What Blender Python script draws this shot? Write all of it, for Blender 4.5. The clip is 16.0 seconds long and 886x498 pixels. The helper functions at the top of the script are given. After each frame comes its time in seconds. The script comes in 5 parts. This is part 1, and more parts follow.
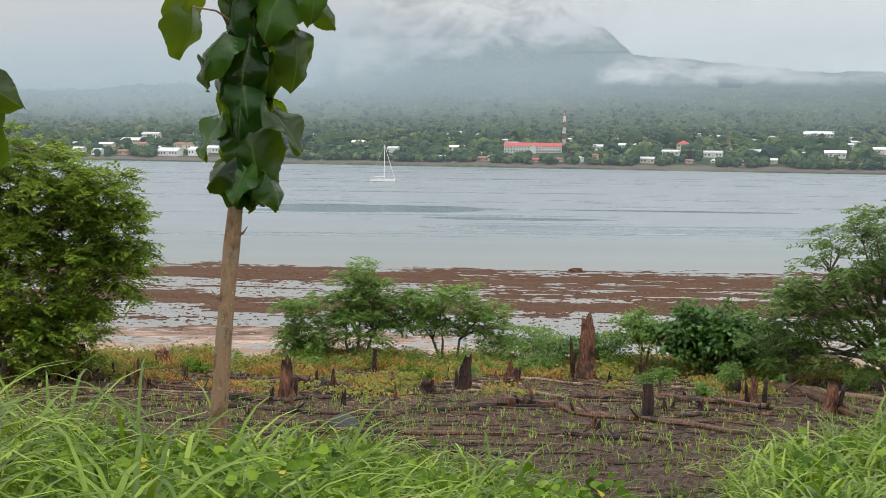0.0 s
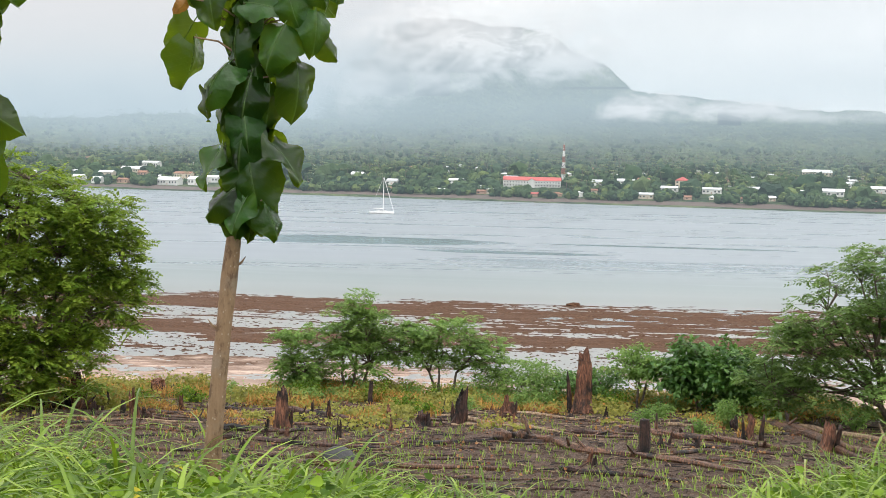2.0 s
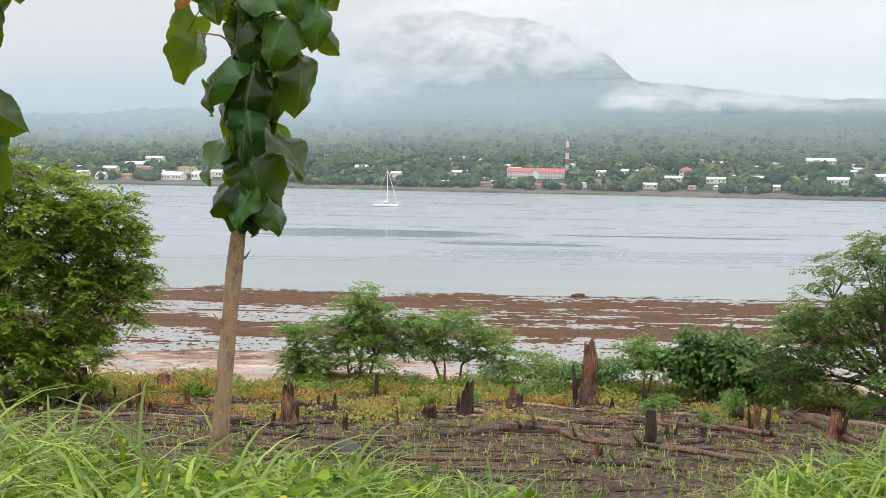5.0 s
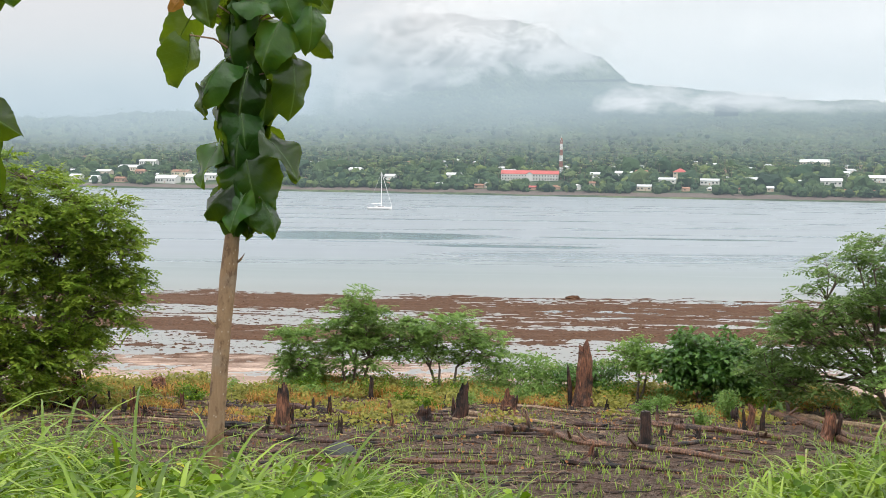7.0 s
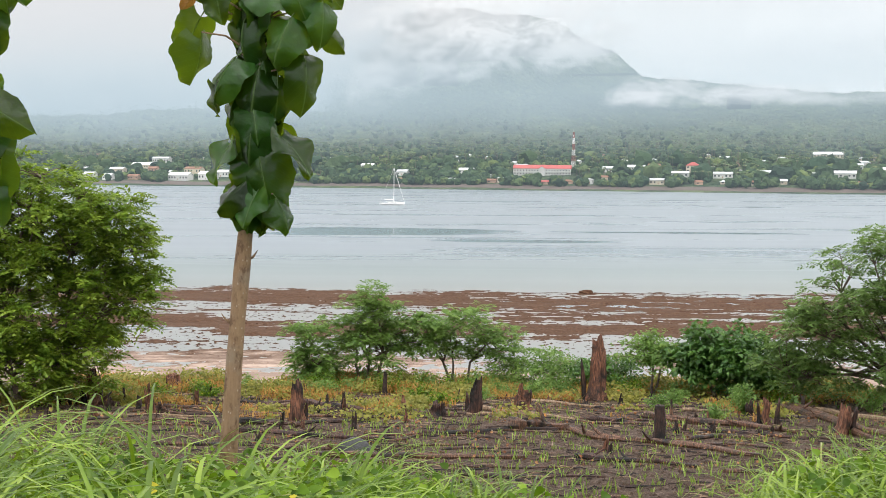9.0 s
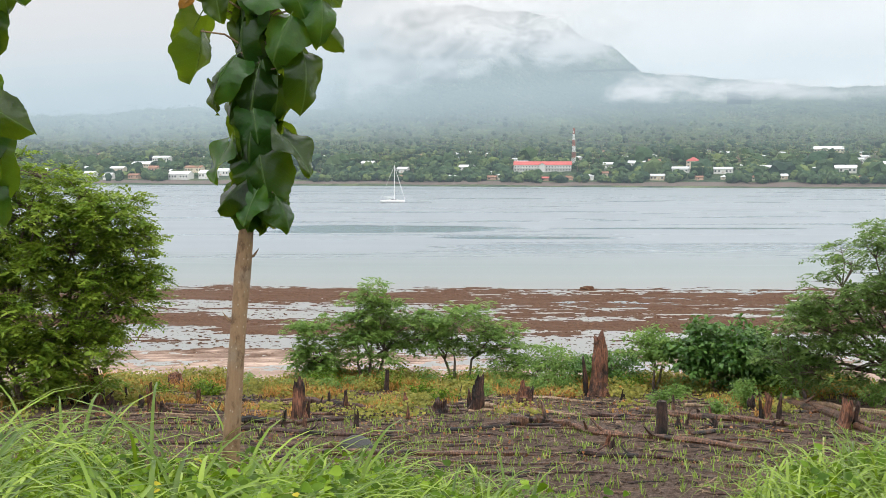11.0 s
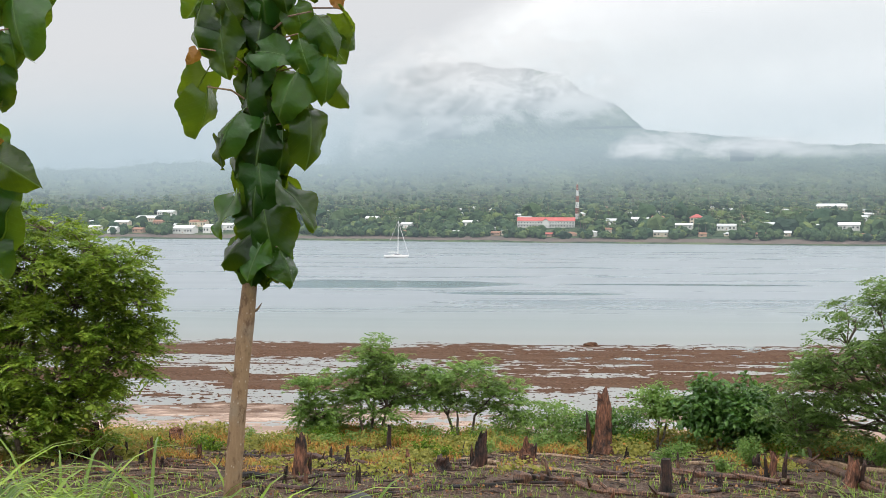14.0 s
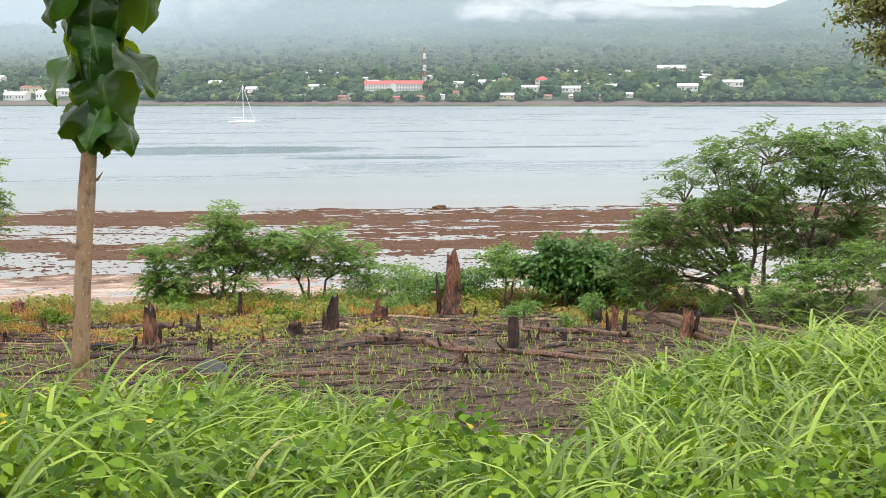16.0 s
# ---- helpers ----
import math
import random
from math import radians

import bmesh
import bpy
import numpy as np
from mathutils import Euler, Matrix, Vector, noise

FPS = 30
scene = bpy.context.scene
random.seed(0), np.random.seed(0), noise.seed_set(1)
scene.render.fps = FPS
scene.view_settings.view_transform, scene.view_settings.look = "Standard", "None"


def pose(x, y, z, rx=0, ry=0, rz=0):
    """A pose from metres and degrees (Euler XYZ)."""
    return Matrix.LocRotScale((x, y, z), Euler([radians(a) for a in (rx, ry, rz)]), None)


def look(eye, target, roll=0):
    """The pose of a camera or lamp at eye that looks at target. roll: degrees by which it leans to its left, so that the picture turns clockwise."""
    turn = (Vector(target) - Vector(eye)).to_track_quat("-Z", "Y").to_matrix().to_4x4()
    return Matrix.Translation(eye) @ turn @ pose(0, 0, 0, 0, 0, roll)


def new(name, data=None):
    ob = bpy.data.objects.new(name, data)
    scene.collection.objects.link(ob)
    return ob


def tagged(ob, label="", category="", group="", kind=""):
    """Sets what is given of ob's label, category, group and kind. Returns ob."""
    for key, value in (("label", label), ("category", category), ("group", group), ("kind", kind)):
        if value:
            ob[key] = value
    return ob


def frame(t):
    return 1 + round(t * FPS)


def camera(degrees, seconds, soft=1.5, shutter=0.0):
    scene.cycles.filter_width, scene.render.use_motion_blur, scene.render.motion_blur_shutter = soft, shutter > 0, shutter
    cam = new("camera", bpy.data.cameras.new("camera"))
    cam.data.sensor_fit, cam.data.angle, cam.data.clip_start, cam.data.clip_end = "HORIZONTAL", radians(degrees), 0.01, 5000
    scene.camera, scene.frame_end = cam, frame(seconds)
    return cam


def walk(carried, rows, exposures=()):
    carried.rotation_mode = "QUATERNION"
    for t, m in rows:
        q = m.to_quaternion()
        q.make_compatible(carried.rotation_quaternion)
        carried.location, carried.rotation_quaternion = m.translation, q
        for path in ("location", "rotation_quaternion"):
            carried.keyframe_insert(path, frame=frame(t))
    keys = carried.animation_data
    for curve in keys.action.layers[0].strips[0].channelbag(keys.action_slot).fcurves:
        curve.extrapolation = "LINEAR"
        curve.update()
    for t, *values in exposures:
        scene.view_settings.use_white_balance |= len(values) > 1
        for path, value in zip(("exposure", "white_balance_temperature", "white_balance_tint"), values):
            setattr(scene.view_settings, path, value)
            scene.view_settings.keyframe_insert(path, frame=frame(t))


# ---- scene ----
# ------------------------------------------------------------------ camera
EYE = 14.6
cam = camera(42.0, 16.0, soft=0.85)
PATH = [
    (0.0, 85.351, -0.848, -0.731),
    (0.5, 85.657, -0.960, 0.058),
    (1.0, 85.622, -1.220, -0.095),
    (1.5, 87.080, -1.614, -0.597),
    (2.0, 86.978, -1.669, -0.771),
    (2.5, 87.023, -1.575, -0.835),
    (3.0, 87.232, -1.452, -0.574),
    (3.5, 86.388, -1.319, -0.626),
    (4.0, 86.587, -1.258, -0.545),
    (6.5, 86.590, -0.858, -0.796),
    (7.0, 86.715, -0.915, -0.876),
    (7.5, 86.581, -0.734, -0.610),
    (8.0, 86.589, -0.446, -0.393),
    (8.5, 86.470, -0.606, -0.367),
    (9.0, 86.472, -0.495, -0.264),
    (11.5, 86.315, -0.030, -0.235),
    (12.0, 86.445, -0.122, -0.055),
    (12.5, 88.371, -0.365, 0.015),
    (13.0, 89.851, -0.528, 0.186),
    (13.5, 89.164, -0.557, 0.058),
    (14.0, 89.076, -0.373, -0.063),
    (14.5, 87.898, -0.258, -0.532),
    (15.0, 85.632, -0.086, -1.853),
    (15.5, 83.710, 0.191, -3.900),
    (16.0, 82.369, 0.121, -7.591),
]
walk(cam, [(t, pose(0, 0, EYE, rx, ry, rz)) for t, rx, ry, rz in PATH],
     exposures=[(0.0, -0.36), (0.25, -0.05), (0.5, 0.24), (1.0, 0.2), (1.5, 0.0), (12.2, 0.0), (13.0, -0.12), (14.0, -0.1), (14.7, 0.0), (15.5, 0.14), (16.0, 0.24)])

# ------------------------------------------------------------------ world and light
world = bpy.data.worlds.new("overcast_sky")
scene.world = world
world.use_nodes = True
wn, wl = world.node_tree.nodes, world.node_tree.links
sky = wn.new("ShaderNodeTexSky")
sky.sky_type = "NISHITA"
sky.sun_disc = False
sky.sun_elevation, sky.sun_rotation = radians(68), radians(-148)
sky.air_density, sky.dust_density, sky.ozone_density = 1.0, 6.0, 1.0
grey = wn.new("ShaderNodeHueSaturation")
grey.inputs["Saturation"].default_value = 0.05
cloudy = wn.new("ShaderNodeMix")
cloudy.data_type = "RGBA"
cloudy.inputs["Factor"].default_value = 0.75
cloudy.inputs["B"].default_value = (9.1, 9.1, 9.2, 1)
wl.new(sky.outputs["Color"], grey.inputs["Color"])
wl.new(grey.outputs["Color"], cloudy.inputs["A"])
wl.new(cloudy.outputs["Result"], wn["Background"].inputs["Color"])
wn["Background"].inputs["Strength"].default_value = 0.235

sun = new("sun", bpy.data.lights.new("sun", "SUN"))
sun.data.energy, sun.data.angle, sun.data.color = 1.1, radians(50), (1.0, 0.97, 0.93)
sun.matrix_world = look((14, -22, 64), (0, 0, 0))

# ------------------------------------------------------------------ materials
class Nodes:
    """Short hand for one node material."""

    def __init__(self, name):
        self.mat = bpy.data.materials.new(name)
        self.mat.use_nodes = True
        self.n, self.l = self.mat.node_tree.nodes, self.mat.node_tree.links
        self.bsdf, self.out = self.n["Principled BSDF"], self.n["Material Output"]

    def put(self, socket, value):
        if isinstance(value, bpy.types.NodeSocket):
            self.l.new(value, socket)
        elif isinstance(value, (tuple, list)) and len(value) == 3 and socket.type == "RGBA":
            socket.default_value = (*value, 1)
        else:
            socket.default_value = value

    def coord(self, scale=(1, 1, 1), kind="Object"):
        tc, mp = self.n.new("ShaderNodeTexCoord"), self.n.new("ShaderNodeMapping")
        self.l.new(tc.outputs[kind], mp.inputs["Vector"])
        mp.inputs["Scale"].default_value = scale
        return mp.outputs["Vector"]

    def world_coord(self, scale=(1, 1, 1)):
        g, mp = self.n.new("ShaderNodeNewGeometry"), self.n.new("ShaderNodeMapping")
        self.l.new(g.outputs["Position"], mp.inputs["Vector"])
        mp.inputs["Scale"].default_value = scale
        return mp.outputs["Vector"]

    def noise(self, vec, scale, detail=4, rough=0.55, warp=0.0):
        t = self.n.new("ShaderNodeTexNoise")
        self.l.new(vec, t.inputs["Vector"])
        for k, v in (("Scale", scale), ("Detail", detail), ("Roughness", rough), ("Distortion", warp)):
            t.inputs[k].default_value = v
        return t.outputs["Fac"]

    def voronoi(self, vec, scale):
        t = self.n.new("ShaderNodeTexVoronoi")
        self.l.new(vec, t.inputs["Vector"])
        t.inputs["Scale"].default_value = scale
        return t.outputs["Distance"]

    def ramp(self, fac, *stops):
        r = self.n.new("ShaderNodeValToRGB")
        self.l.new(fac, r.inputs["Fac"])
        e = r.color_ramp.elements
        while len(e) < len(stops):
            e.new(0.5)
        for el, (p, c) in zip(e, stops):
            el.position, el.color = p, (*c, 1) if isinstance(c, tuple) else (c, c, c, 1)
        return r.outputs["Color"]

    def mix(self, fac, a, b, blend="MIX"):
        m = self.n.new("ShaderNodeMix")
        m.data_type, m.blend_type = "RGBA", blend
        for k, v in ((m.inputs["Factor"], fac), (m.inputs["A"], a), (m.inputs["B"], b)):
            self.put(k, v)
        return m.outputs["Result"]

    def math(self, op, a, b=0.0, c=0.0, clamp=False):
        m = self.n.new("ShaderNodeMath")
        m.operation, m.use_clamp = op, clamp
        for k, v in zip(m.inputs, (a, b, c)):
            self.put(k, v)
        return m.outputs["Value"]

    def island(self):
        return self.n.new("ShaderNodeNewGeometry").outputs["Random Per Island"]

    def object_random(self):
        return self.n.new("ShaderNodeObjectInfo").outputs["Random"]

    def bump(self, height, strength, distance):
        b = self.n.new("ShaderNodeBump")
        self.put(b.inputs["Height"], height)
        b.inputs["Strength"].default_value, b.inputs["Distance"].default_value = strength, distance
        self.l.new(b.outputs["Normal"], self.bsdf.inputs["Normal"])

    def done(self, colour, rough=0.6, spec=0.5, metal=0.0):
        self.put(self.bsdf.inputs["Base Color"], colour)
        self.put(self.bsdf.inputs["Roughness"], rough)
        self.put(self.bsdf.inputs["Specular IOR Level"], spec)
        self.put(self.bsdf.inputs["Metallic"], metal)
        return self.mat

    def leafy(self, colour, through_colour, amount, rough=0.4, spec=0.4):
        """Gloss and body colour, with light let through the blade."""
        self.done(colour, rough, spec)
        tr, mx = self.n.new("ShaderNodeBsdfTranslucent"), self.n.new("ShaderNodeMixShader")
        self.put(tr.inputs["Color"], through_colour)
        mx.inputs["Fac"].default_value = amount
        self.l.new(self.bsdf.outputs[0], mx.inputs[1])
        self.l.new(tr.outputs[0], mx.inputs[2])
        self.l.new(mx.outputs[0], self.out.inputs["Surface"])
        return self.mat


def leaf_material(name, dark, mid, light, through_colour, amount=0.3, rough=0.4, odd=None, scale=30, spec=0.22, tips=0.3, single=1.0):
    """single: how far each leaf takes a tone of its own, and not that of its spray."""
    m = Nodes(name)
    spray = m.math("MULTIPLY_ADD", m.noise(m.coord(), 3.5, 3), 2.0, -0.5, clamp=True)
    tone = m.math("ADD", m.math("MULTIPLY", m.island(), single), m.math("MULTIPLY", spray, 1.0 - single))
    c = m.ramp(tone, (0.0, dark), (0.55, mid), (1.0, light))
    patch = m.ramp(m.noise(m.coord(), 2.6, 3), (0.45, 0.0), (0.7, 1.0))
    c = m.mix(m.math("MULTIPLY", patch, tips), c, light)
    if odd is not None:
        pick = m.math("GREATER_THAN", m.math("FRACT", m.math("MULTIPLY", m.island(), 37.7)), 0.994)
        c = m.mix(pick, c, odd)
    fine = m.noise(m.coord(), scale, 2)
    c = m.mix(0.35, c, m.mix(fine, (0.45, 0.45, 0.45), (1, 1, 1)), "MULTIPLY")
    return m.leafy(c, through_colour, amount, rough, spec)


def plain_material(name, a, b, scale=6, rough=0.7, bump=0.3, depth=0.01, metal=0.0, spec=0.4, vary=0.25):
    """Two tones in patches and grain, and a little of its own for each object."""
    m = Nodes(name)
    v = m.coord()
    big, fine = m.noise(v, scale, 4), m.noise(v, scale * 9, 3)
    c = m.mix(big, a, b)
    c = m.mix(0.5, c, m.mix(fine, (0.6, 0.6, 0.6), (1.15, 1.15, 1.15)), "MULTIPLY")
    c = m.mix(vary, c, m.mix(m.object_random(), (0.5, 0.5, 0.5), (1.2, 1.2, 1.2)), "MULTIPLY")
    m.bump(m.math("ADD", fine, big), bump, depth)
    return m.done(c, rough, spec, metal)


def soil_material():
    """Wet dark earth with a reddish litter, weedier down the slope."""
    m = Nodes("hill_soil")
    v = m.world_coord()
    big, mid, fine, grit = m.noise(v, 0.35, 4), m.noise(v, 2.5, 5, 0.65), m.noise(v, 18, 5, 0.75), m.noise(v, 60, 3, 0.7)
    earth = m.ramp(fine, (0.3, (0.023, 0.016, 0.0125)), (0.5, (0.118, 0.081, 0.062)), (0.7, (0.26, 0.19, 0.15)))
    earth = m.mix(m.ramp(mid, (0.45, 0.0), (0.7, 0.5)), earth, (0.04, 0.028, 0.023))
    earth = m.mix(m.ramp(grit, (0.6, 0.0), (0.7, 0.8)), earth, (0.2, 0.115, 0.07))
    litter = m.noise(m.world_coord((1, 2.2, 1)), 1.1, 5, 0.7)
    earth = m.mix(m.ramp(litter, (0.56, 0.0), (0.68, 0.6)), earth, (0.17, 0.085, 0.045))
    moss = m.ramp(fine, (0.3, (0.035, 0.045, 0.012)), (0.7, (0.14, 0.13, 0.04)))
    sep = m.n.new("ShaderNodeSeparateXYZ")
    m.l.new(v, sep.inputs[0])
    far_part = m.math("ADD", m.math("MULTIPLY", m.math("SUBTRACT", sep.outputs["Y"], 22.5), 0.22), m.math("SUBTRACT", big, 0.5), clamp=True)
    m.bump(m.math("ADD", m.math("MULTIPLY", mid, 2.0), m.math("MULTIPLY", fine, 1.6)), 1.0, 0.06)
    return m.done(m.mix(far_part, earth, moss), m.ramp(mid, (0.3, 0.7), (0.7, 0.95)), 0.12)


def flat_material():
    """Tidal flat: brown weed on the ridges, pale sand towards the land, wet all over."""
    m = Nodes("tidal_flat")
    v = m.world_coord((0.35, 1, 1))
    vv = m.world_coord()
    big, mid, fine = m.noise(v, 0.22, 4), m.noise(v, 0.9, 5, 0.65), m.noise(vv, 3.5, 4, 0.7)
    sep = m.n.new("ShaderNodeSeparateXYZ")
    m.l.new(vv, sep.inputs[0])
    weed = m.ramp(fine, (0.3, (0.034, 0.016, 0.008)), (0.55, (0.09, 0.046, 0.026)), (0.8, (0.24, 0.145, 0.09)))
    sand = m.ramp(mid, (0.3, (0.3, 0.21, 0.165)), (0.7, (0.5, 0.39, 0.32)))
    landward = m.math("ADD", m.math("MULTIPLY", m.math("SUBTRACT", 98.0, sep.outputs["Y"]), 0.09),
                      m.math("MULTIPLY", m.math("SUBTRACT", mid, 0.5), 3.0), clamp=True)
    c = m.mix(landward, weed, sand)
    c = m.mix(m.ramp(big, (0.45, 0.0), (0.62, 0.5)), c, (0.1, 0.06, 0.04))
    m.bump(m.math("ADD", fine, mid), 1.0, 0.12)
    return m.done(c, m.ramp(mid, (0.35, 0.7), (0.6, 0.95)), 0.1)


def water_material():
    """Calm sea: rippled stretches catch the high sky, slicks are smoother and also painted dark like the mirrored far
    slope.
    """
    m = Nodes("sea_water")
    here = m.n.new("ShaderNodeSeparateXYZ")
    m.l.new(m.world_coord(), here.inputs[0])
    x, y = here.outputs["X"], here.outputs["Y"]
    warp = m.math("SUBTRACT", m.noise(m.world_coord((0.02, 0.06, 1)), 1.0, 5, 0.6), 0.5)

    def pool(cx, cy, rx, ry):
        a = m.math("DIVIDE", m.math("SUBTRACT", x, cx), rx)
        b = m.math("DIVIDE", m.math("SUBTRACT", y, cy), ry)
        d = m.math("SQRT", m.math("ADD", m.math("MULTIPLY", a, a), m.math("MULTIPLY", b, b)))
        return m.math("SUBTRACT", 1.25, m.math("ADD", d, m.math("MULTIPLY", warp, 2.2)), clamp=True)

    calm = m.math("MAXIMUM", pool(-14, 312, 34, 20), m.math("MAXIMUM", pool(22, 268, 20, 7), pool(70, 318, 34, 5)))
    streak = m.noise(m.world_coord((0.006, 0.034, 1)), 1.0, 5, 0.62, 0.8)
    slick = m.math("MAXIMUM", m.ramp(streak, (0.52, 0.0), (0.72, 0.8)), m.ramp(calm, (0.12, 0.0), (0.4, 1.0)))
    gust = m.noise(m.world_coord((0.004, 0.05, 1)), 1.0, 3, 0.5)
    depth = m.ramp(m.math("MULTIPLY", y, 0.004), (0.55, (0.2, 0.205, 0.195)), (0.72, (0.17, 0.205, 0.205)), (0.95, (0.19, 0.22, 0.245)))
    rough = m.math("SUBTRACT", m.math("ADD", 0.27, m.math("MULTIPLY", gust, 0.1)), m.math("MULTIPLY", slick, 0.2))
    m.bump(m.noise(m.world_coord((0.4, 1, 1)), 1.6, 3), 0.05, 0.05)
    # dark teal in the slicks' base colour stands in for the slope's reflection
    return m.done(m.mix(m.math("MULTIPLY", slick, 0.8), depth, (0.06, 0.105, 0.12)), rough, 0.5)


def forest_material(name, tones, scale):
    m = Nodes(name)
    v = m.coord()
    c = m.ramp(m.island(), *[(i / (len(tones) - 1), t) for i, t in enumerate(tones)])
    fine = m.noise(v, scale, 3, 0.7)
    c = m.mix(0.7, c, m.mix(fine, (0.35, 0.35, 0.35), (1.25, 1.25, 1.25)), "MULTIPLY")
    m.bump(fine, 0.8, 1.5)
    return m.done(c, 0.8, 0.2)


def slope_material():
    m = Nodes("forest_slope")
    v = m.coord()
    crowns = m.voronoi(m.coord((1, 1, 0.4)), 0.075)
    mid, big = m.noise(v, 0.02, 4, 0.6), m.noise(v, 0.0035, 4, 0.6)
    # crown middles lighter, gaps near black: shade between trees put into the colour
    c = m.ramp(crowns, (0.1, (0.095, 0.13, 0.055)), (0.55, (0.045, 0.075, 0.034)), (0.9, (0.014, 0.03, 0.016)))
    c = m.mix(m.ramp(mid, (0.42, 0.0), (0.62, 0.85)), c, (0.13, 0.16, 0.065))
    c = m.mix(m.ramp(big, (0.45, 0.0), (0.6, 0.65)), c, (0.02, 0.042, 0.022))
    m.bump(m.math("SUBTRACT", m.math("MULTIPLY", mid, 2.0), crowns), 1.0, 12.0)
    return m.done(c, 0.85, 0.15)


def wood_material(name, a, b, char, amount, rough=0.6):
    """Split wood with long grain, charred in patches."""
    m = Nodes(name)
    grain = m.noise(m.coord((9, 9, 1.2)), 5, 4, 0.65)
    patch = m.noise(m.coord((1, 1, 0.7)), 3.2, 5, 0.65)
    c = m.ramp(grain, (0.36, a), (0.5, tuple(0.6 * p + 0.4 * q for p, q in zip(a, b))), (0.66, b))
    c = m.mix(m.ramp(patch, (amount - 0.08, 1.0), (amount + 0.08, 0.0)), c, char)
    c = m.mix(0.3, c, m.mix(m.object_random(), (0.5, 0.45, 0.45), (1.2, 1.2, 1.2)), "MULTIPLY")
    m.bump(grain, 0.9, 0.02)
    return m.done(c, rough, 0.4)


def mist_material(name, colour, strength, base, top, density, patchy, scale, seed, lean=0.0, ceiling=None):
    """Haze and drifting cloud imitated by a glowing sheet: lets the view through, more or less of it by height and in
    patches.
    lean: how its lower edge climbs to the east; ceiling: heights between which it thins out again."""
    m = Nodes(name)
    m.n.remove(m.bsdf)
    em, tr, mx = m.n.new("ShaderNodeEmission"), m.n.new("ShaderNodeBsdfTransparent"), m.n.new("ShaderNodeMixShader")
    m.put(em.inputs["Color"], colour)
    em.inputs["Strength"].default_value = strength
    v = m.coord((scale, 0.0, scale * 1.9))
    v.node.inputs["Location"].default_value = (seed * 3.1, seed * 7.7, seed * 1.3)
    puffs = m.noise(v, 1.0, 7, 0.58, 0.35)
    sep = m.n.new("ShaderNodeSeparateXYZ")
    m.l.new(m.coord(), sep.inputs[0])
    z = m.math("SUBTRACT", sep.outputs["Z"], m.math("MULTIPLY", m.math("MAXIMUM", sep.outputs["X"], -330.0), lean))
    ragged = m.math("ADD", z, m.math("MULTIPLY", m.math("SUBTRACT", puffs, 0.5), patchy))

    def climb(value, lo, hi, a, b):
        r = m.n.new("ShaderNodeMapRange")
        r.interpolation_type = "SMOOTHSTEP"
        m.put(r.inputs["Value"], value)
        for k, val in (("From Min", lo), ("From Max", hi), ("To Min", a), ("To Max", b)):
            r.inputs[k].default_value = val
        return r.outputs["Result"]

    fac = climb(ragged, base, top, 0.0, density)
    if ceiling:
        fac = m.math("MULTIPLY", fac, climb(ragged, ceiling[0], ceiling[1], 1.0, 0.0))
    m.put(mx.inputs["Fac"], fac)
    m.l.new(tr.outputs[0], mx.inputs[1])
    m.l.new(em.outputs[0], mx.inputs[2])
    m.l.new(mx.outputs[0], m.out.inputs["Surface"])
    return m.mat


def puff_material(colour, strength, density, scale, seed):
    """One ragged cloud, densest in its middle; its own space runs from -1 to 1."""
    m = Nodes("cloud")
    m.n.remove(m.bsdf)
    em, tr, mx = m.n.new("ShaderNodeEmission"), m.n.new("ShaderNodeBsdfTransparent"), m.n.new("ShaderNodeMixShader")
    m.put(em.inputs["Color"], colour)
    em.inputs["Strength"].default_value = strength
    puffs = m.noise(m.world_coord((scale, 0, scale * 1.8)), 1.0, 7, 0.62, 0.4)
    v = puffs.node.inputs["Vector"].links[0].from_node
    v.inputs["Location"].default_value = (seed * 5.3, seed, seed * 2.9)
    sep = m.n.new("ShaderNodeSeparateXYZ")
    m.l.new(m.coord(), sep.inputs[0])
    x, z = sep.outputs["X"], sep.outputs["Z"]
    d = m.math("SQRT", m.math("ADD", m.math("MULTIPLY", x, x), m.math("MULTIPLY", z, z)))
    body = m.math("ADD", m.math("SUBTRACT", 0.84, d), m.math("MULTIPLY", m.math("SUBTRACT", puffs, 0.5), 3.0))
    rim = m.math("SUBTRACT", 1.0, d, clamp=True)
    fac = m.math("MULTIPLY", m.ramp(body, (0.0, 0.0), (0.75, 1.0)), m.ramp(rim, (0.0, 0.0), (0.35, density)))
    m.put(mx.inputs["Fac"], fac)
    m.l.new(tr.outputs[0], mx.inputs[1])
    m.l.new(em.outputs[0], mx.inputs[2])
    m.l.new(mx.outputs[0], m.out.inputs["Surface"])
    return m.mat


def deck_material():
    """Overcast cloud deck, softly mottled."""
    m = Nodes("cloud_deck")
    m.n.remove(m.bsdf)
    em = m.n.new("ShaderNodeEmission")
    tone = m.noise(m.coord((0.0006, 1, 0.0016)), 1.0, 5, 0.55, 0.5)
    m.put(em.inputs["Color"], m.ramp(tone, (0.3, (0.89, 0.905, 0.93)), (0.58, (0.995, 1.0, 1.0))))
    em.inputs["Strength"].default_value = 1.2
    m.l.new(em.outputs[0], m.out.inputs["Surface"])
    return m.mat


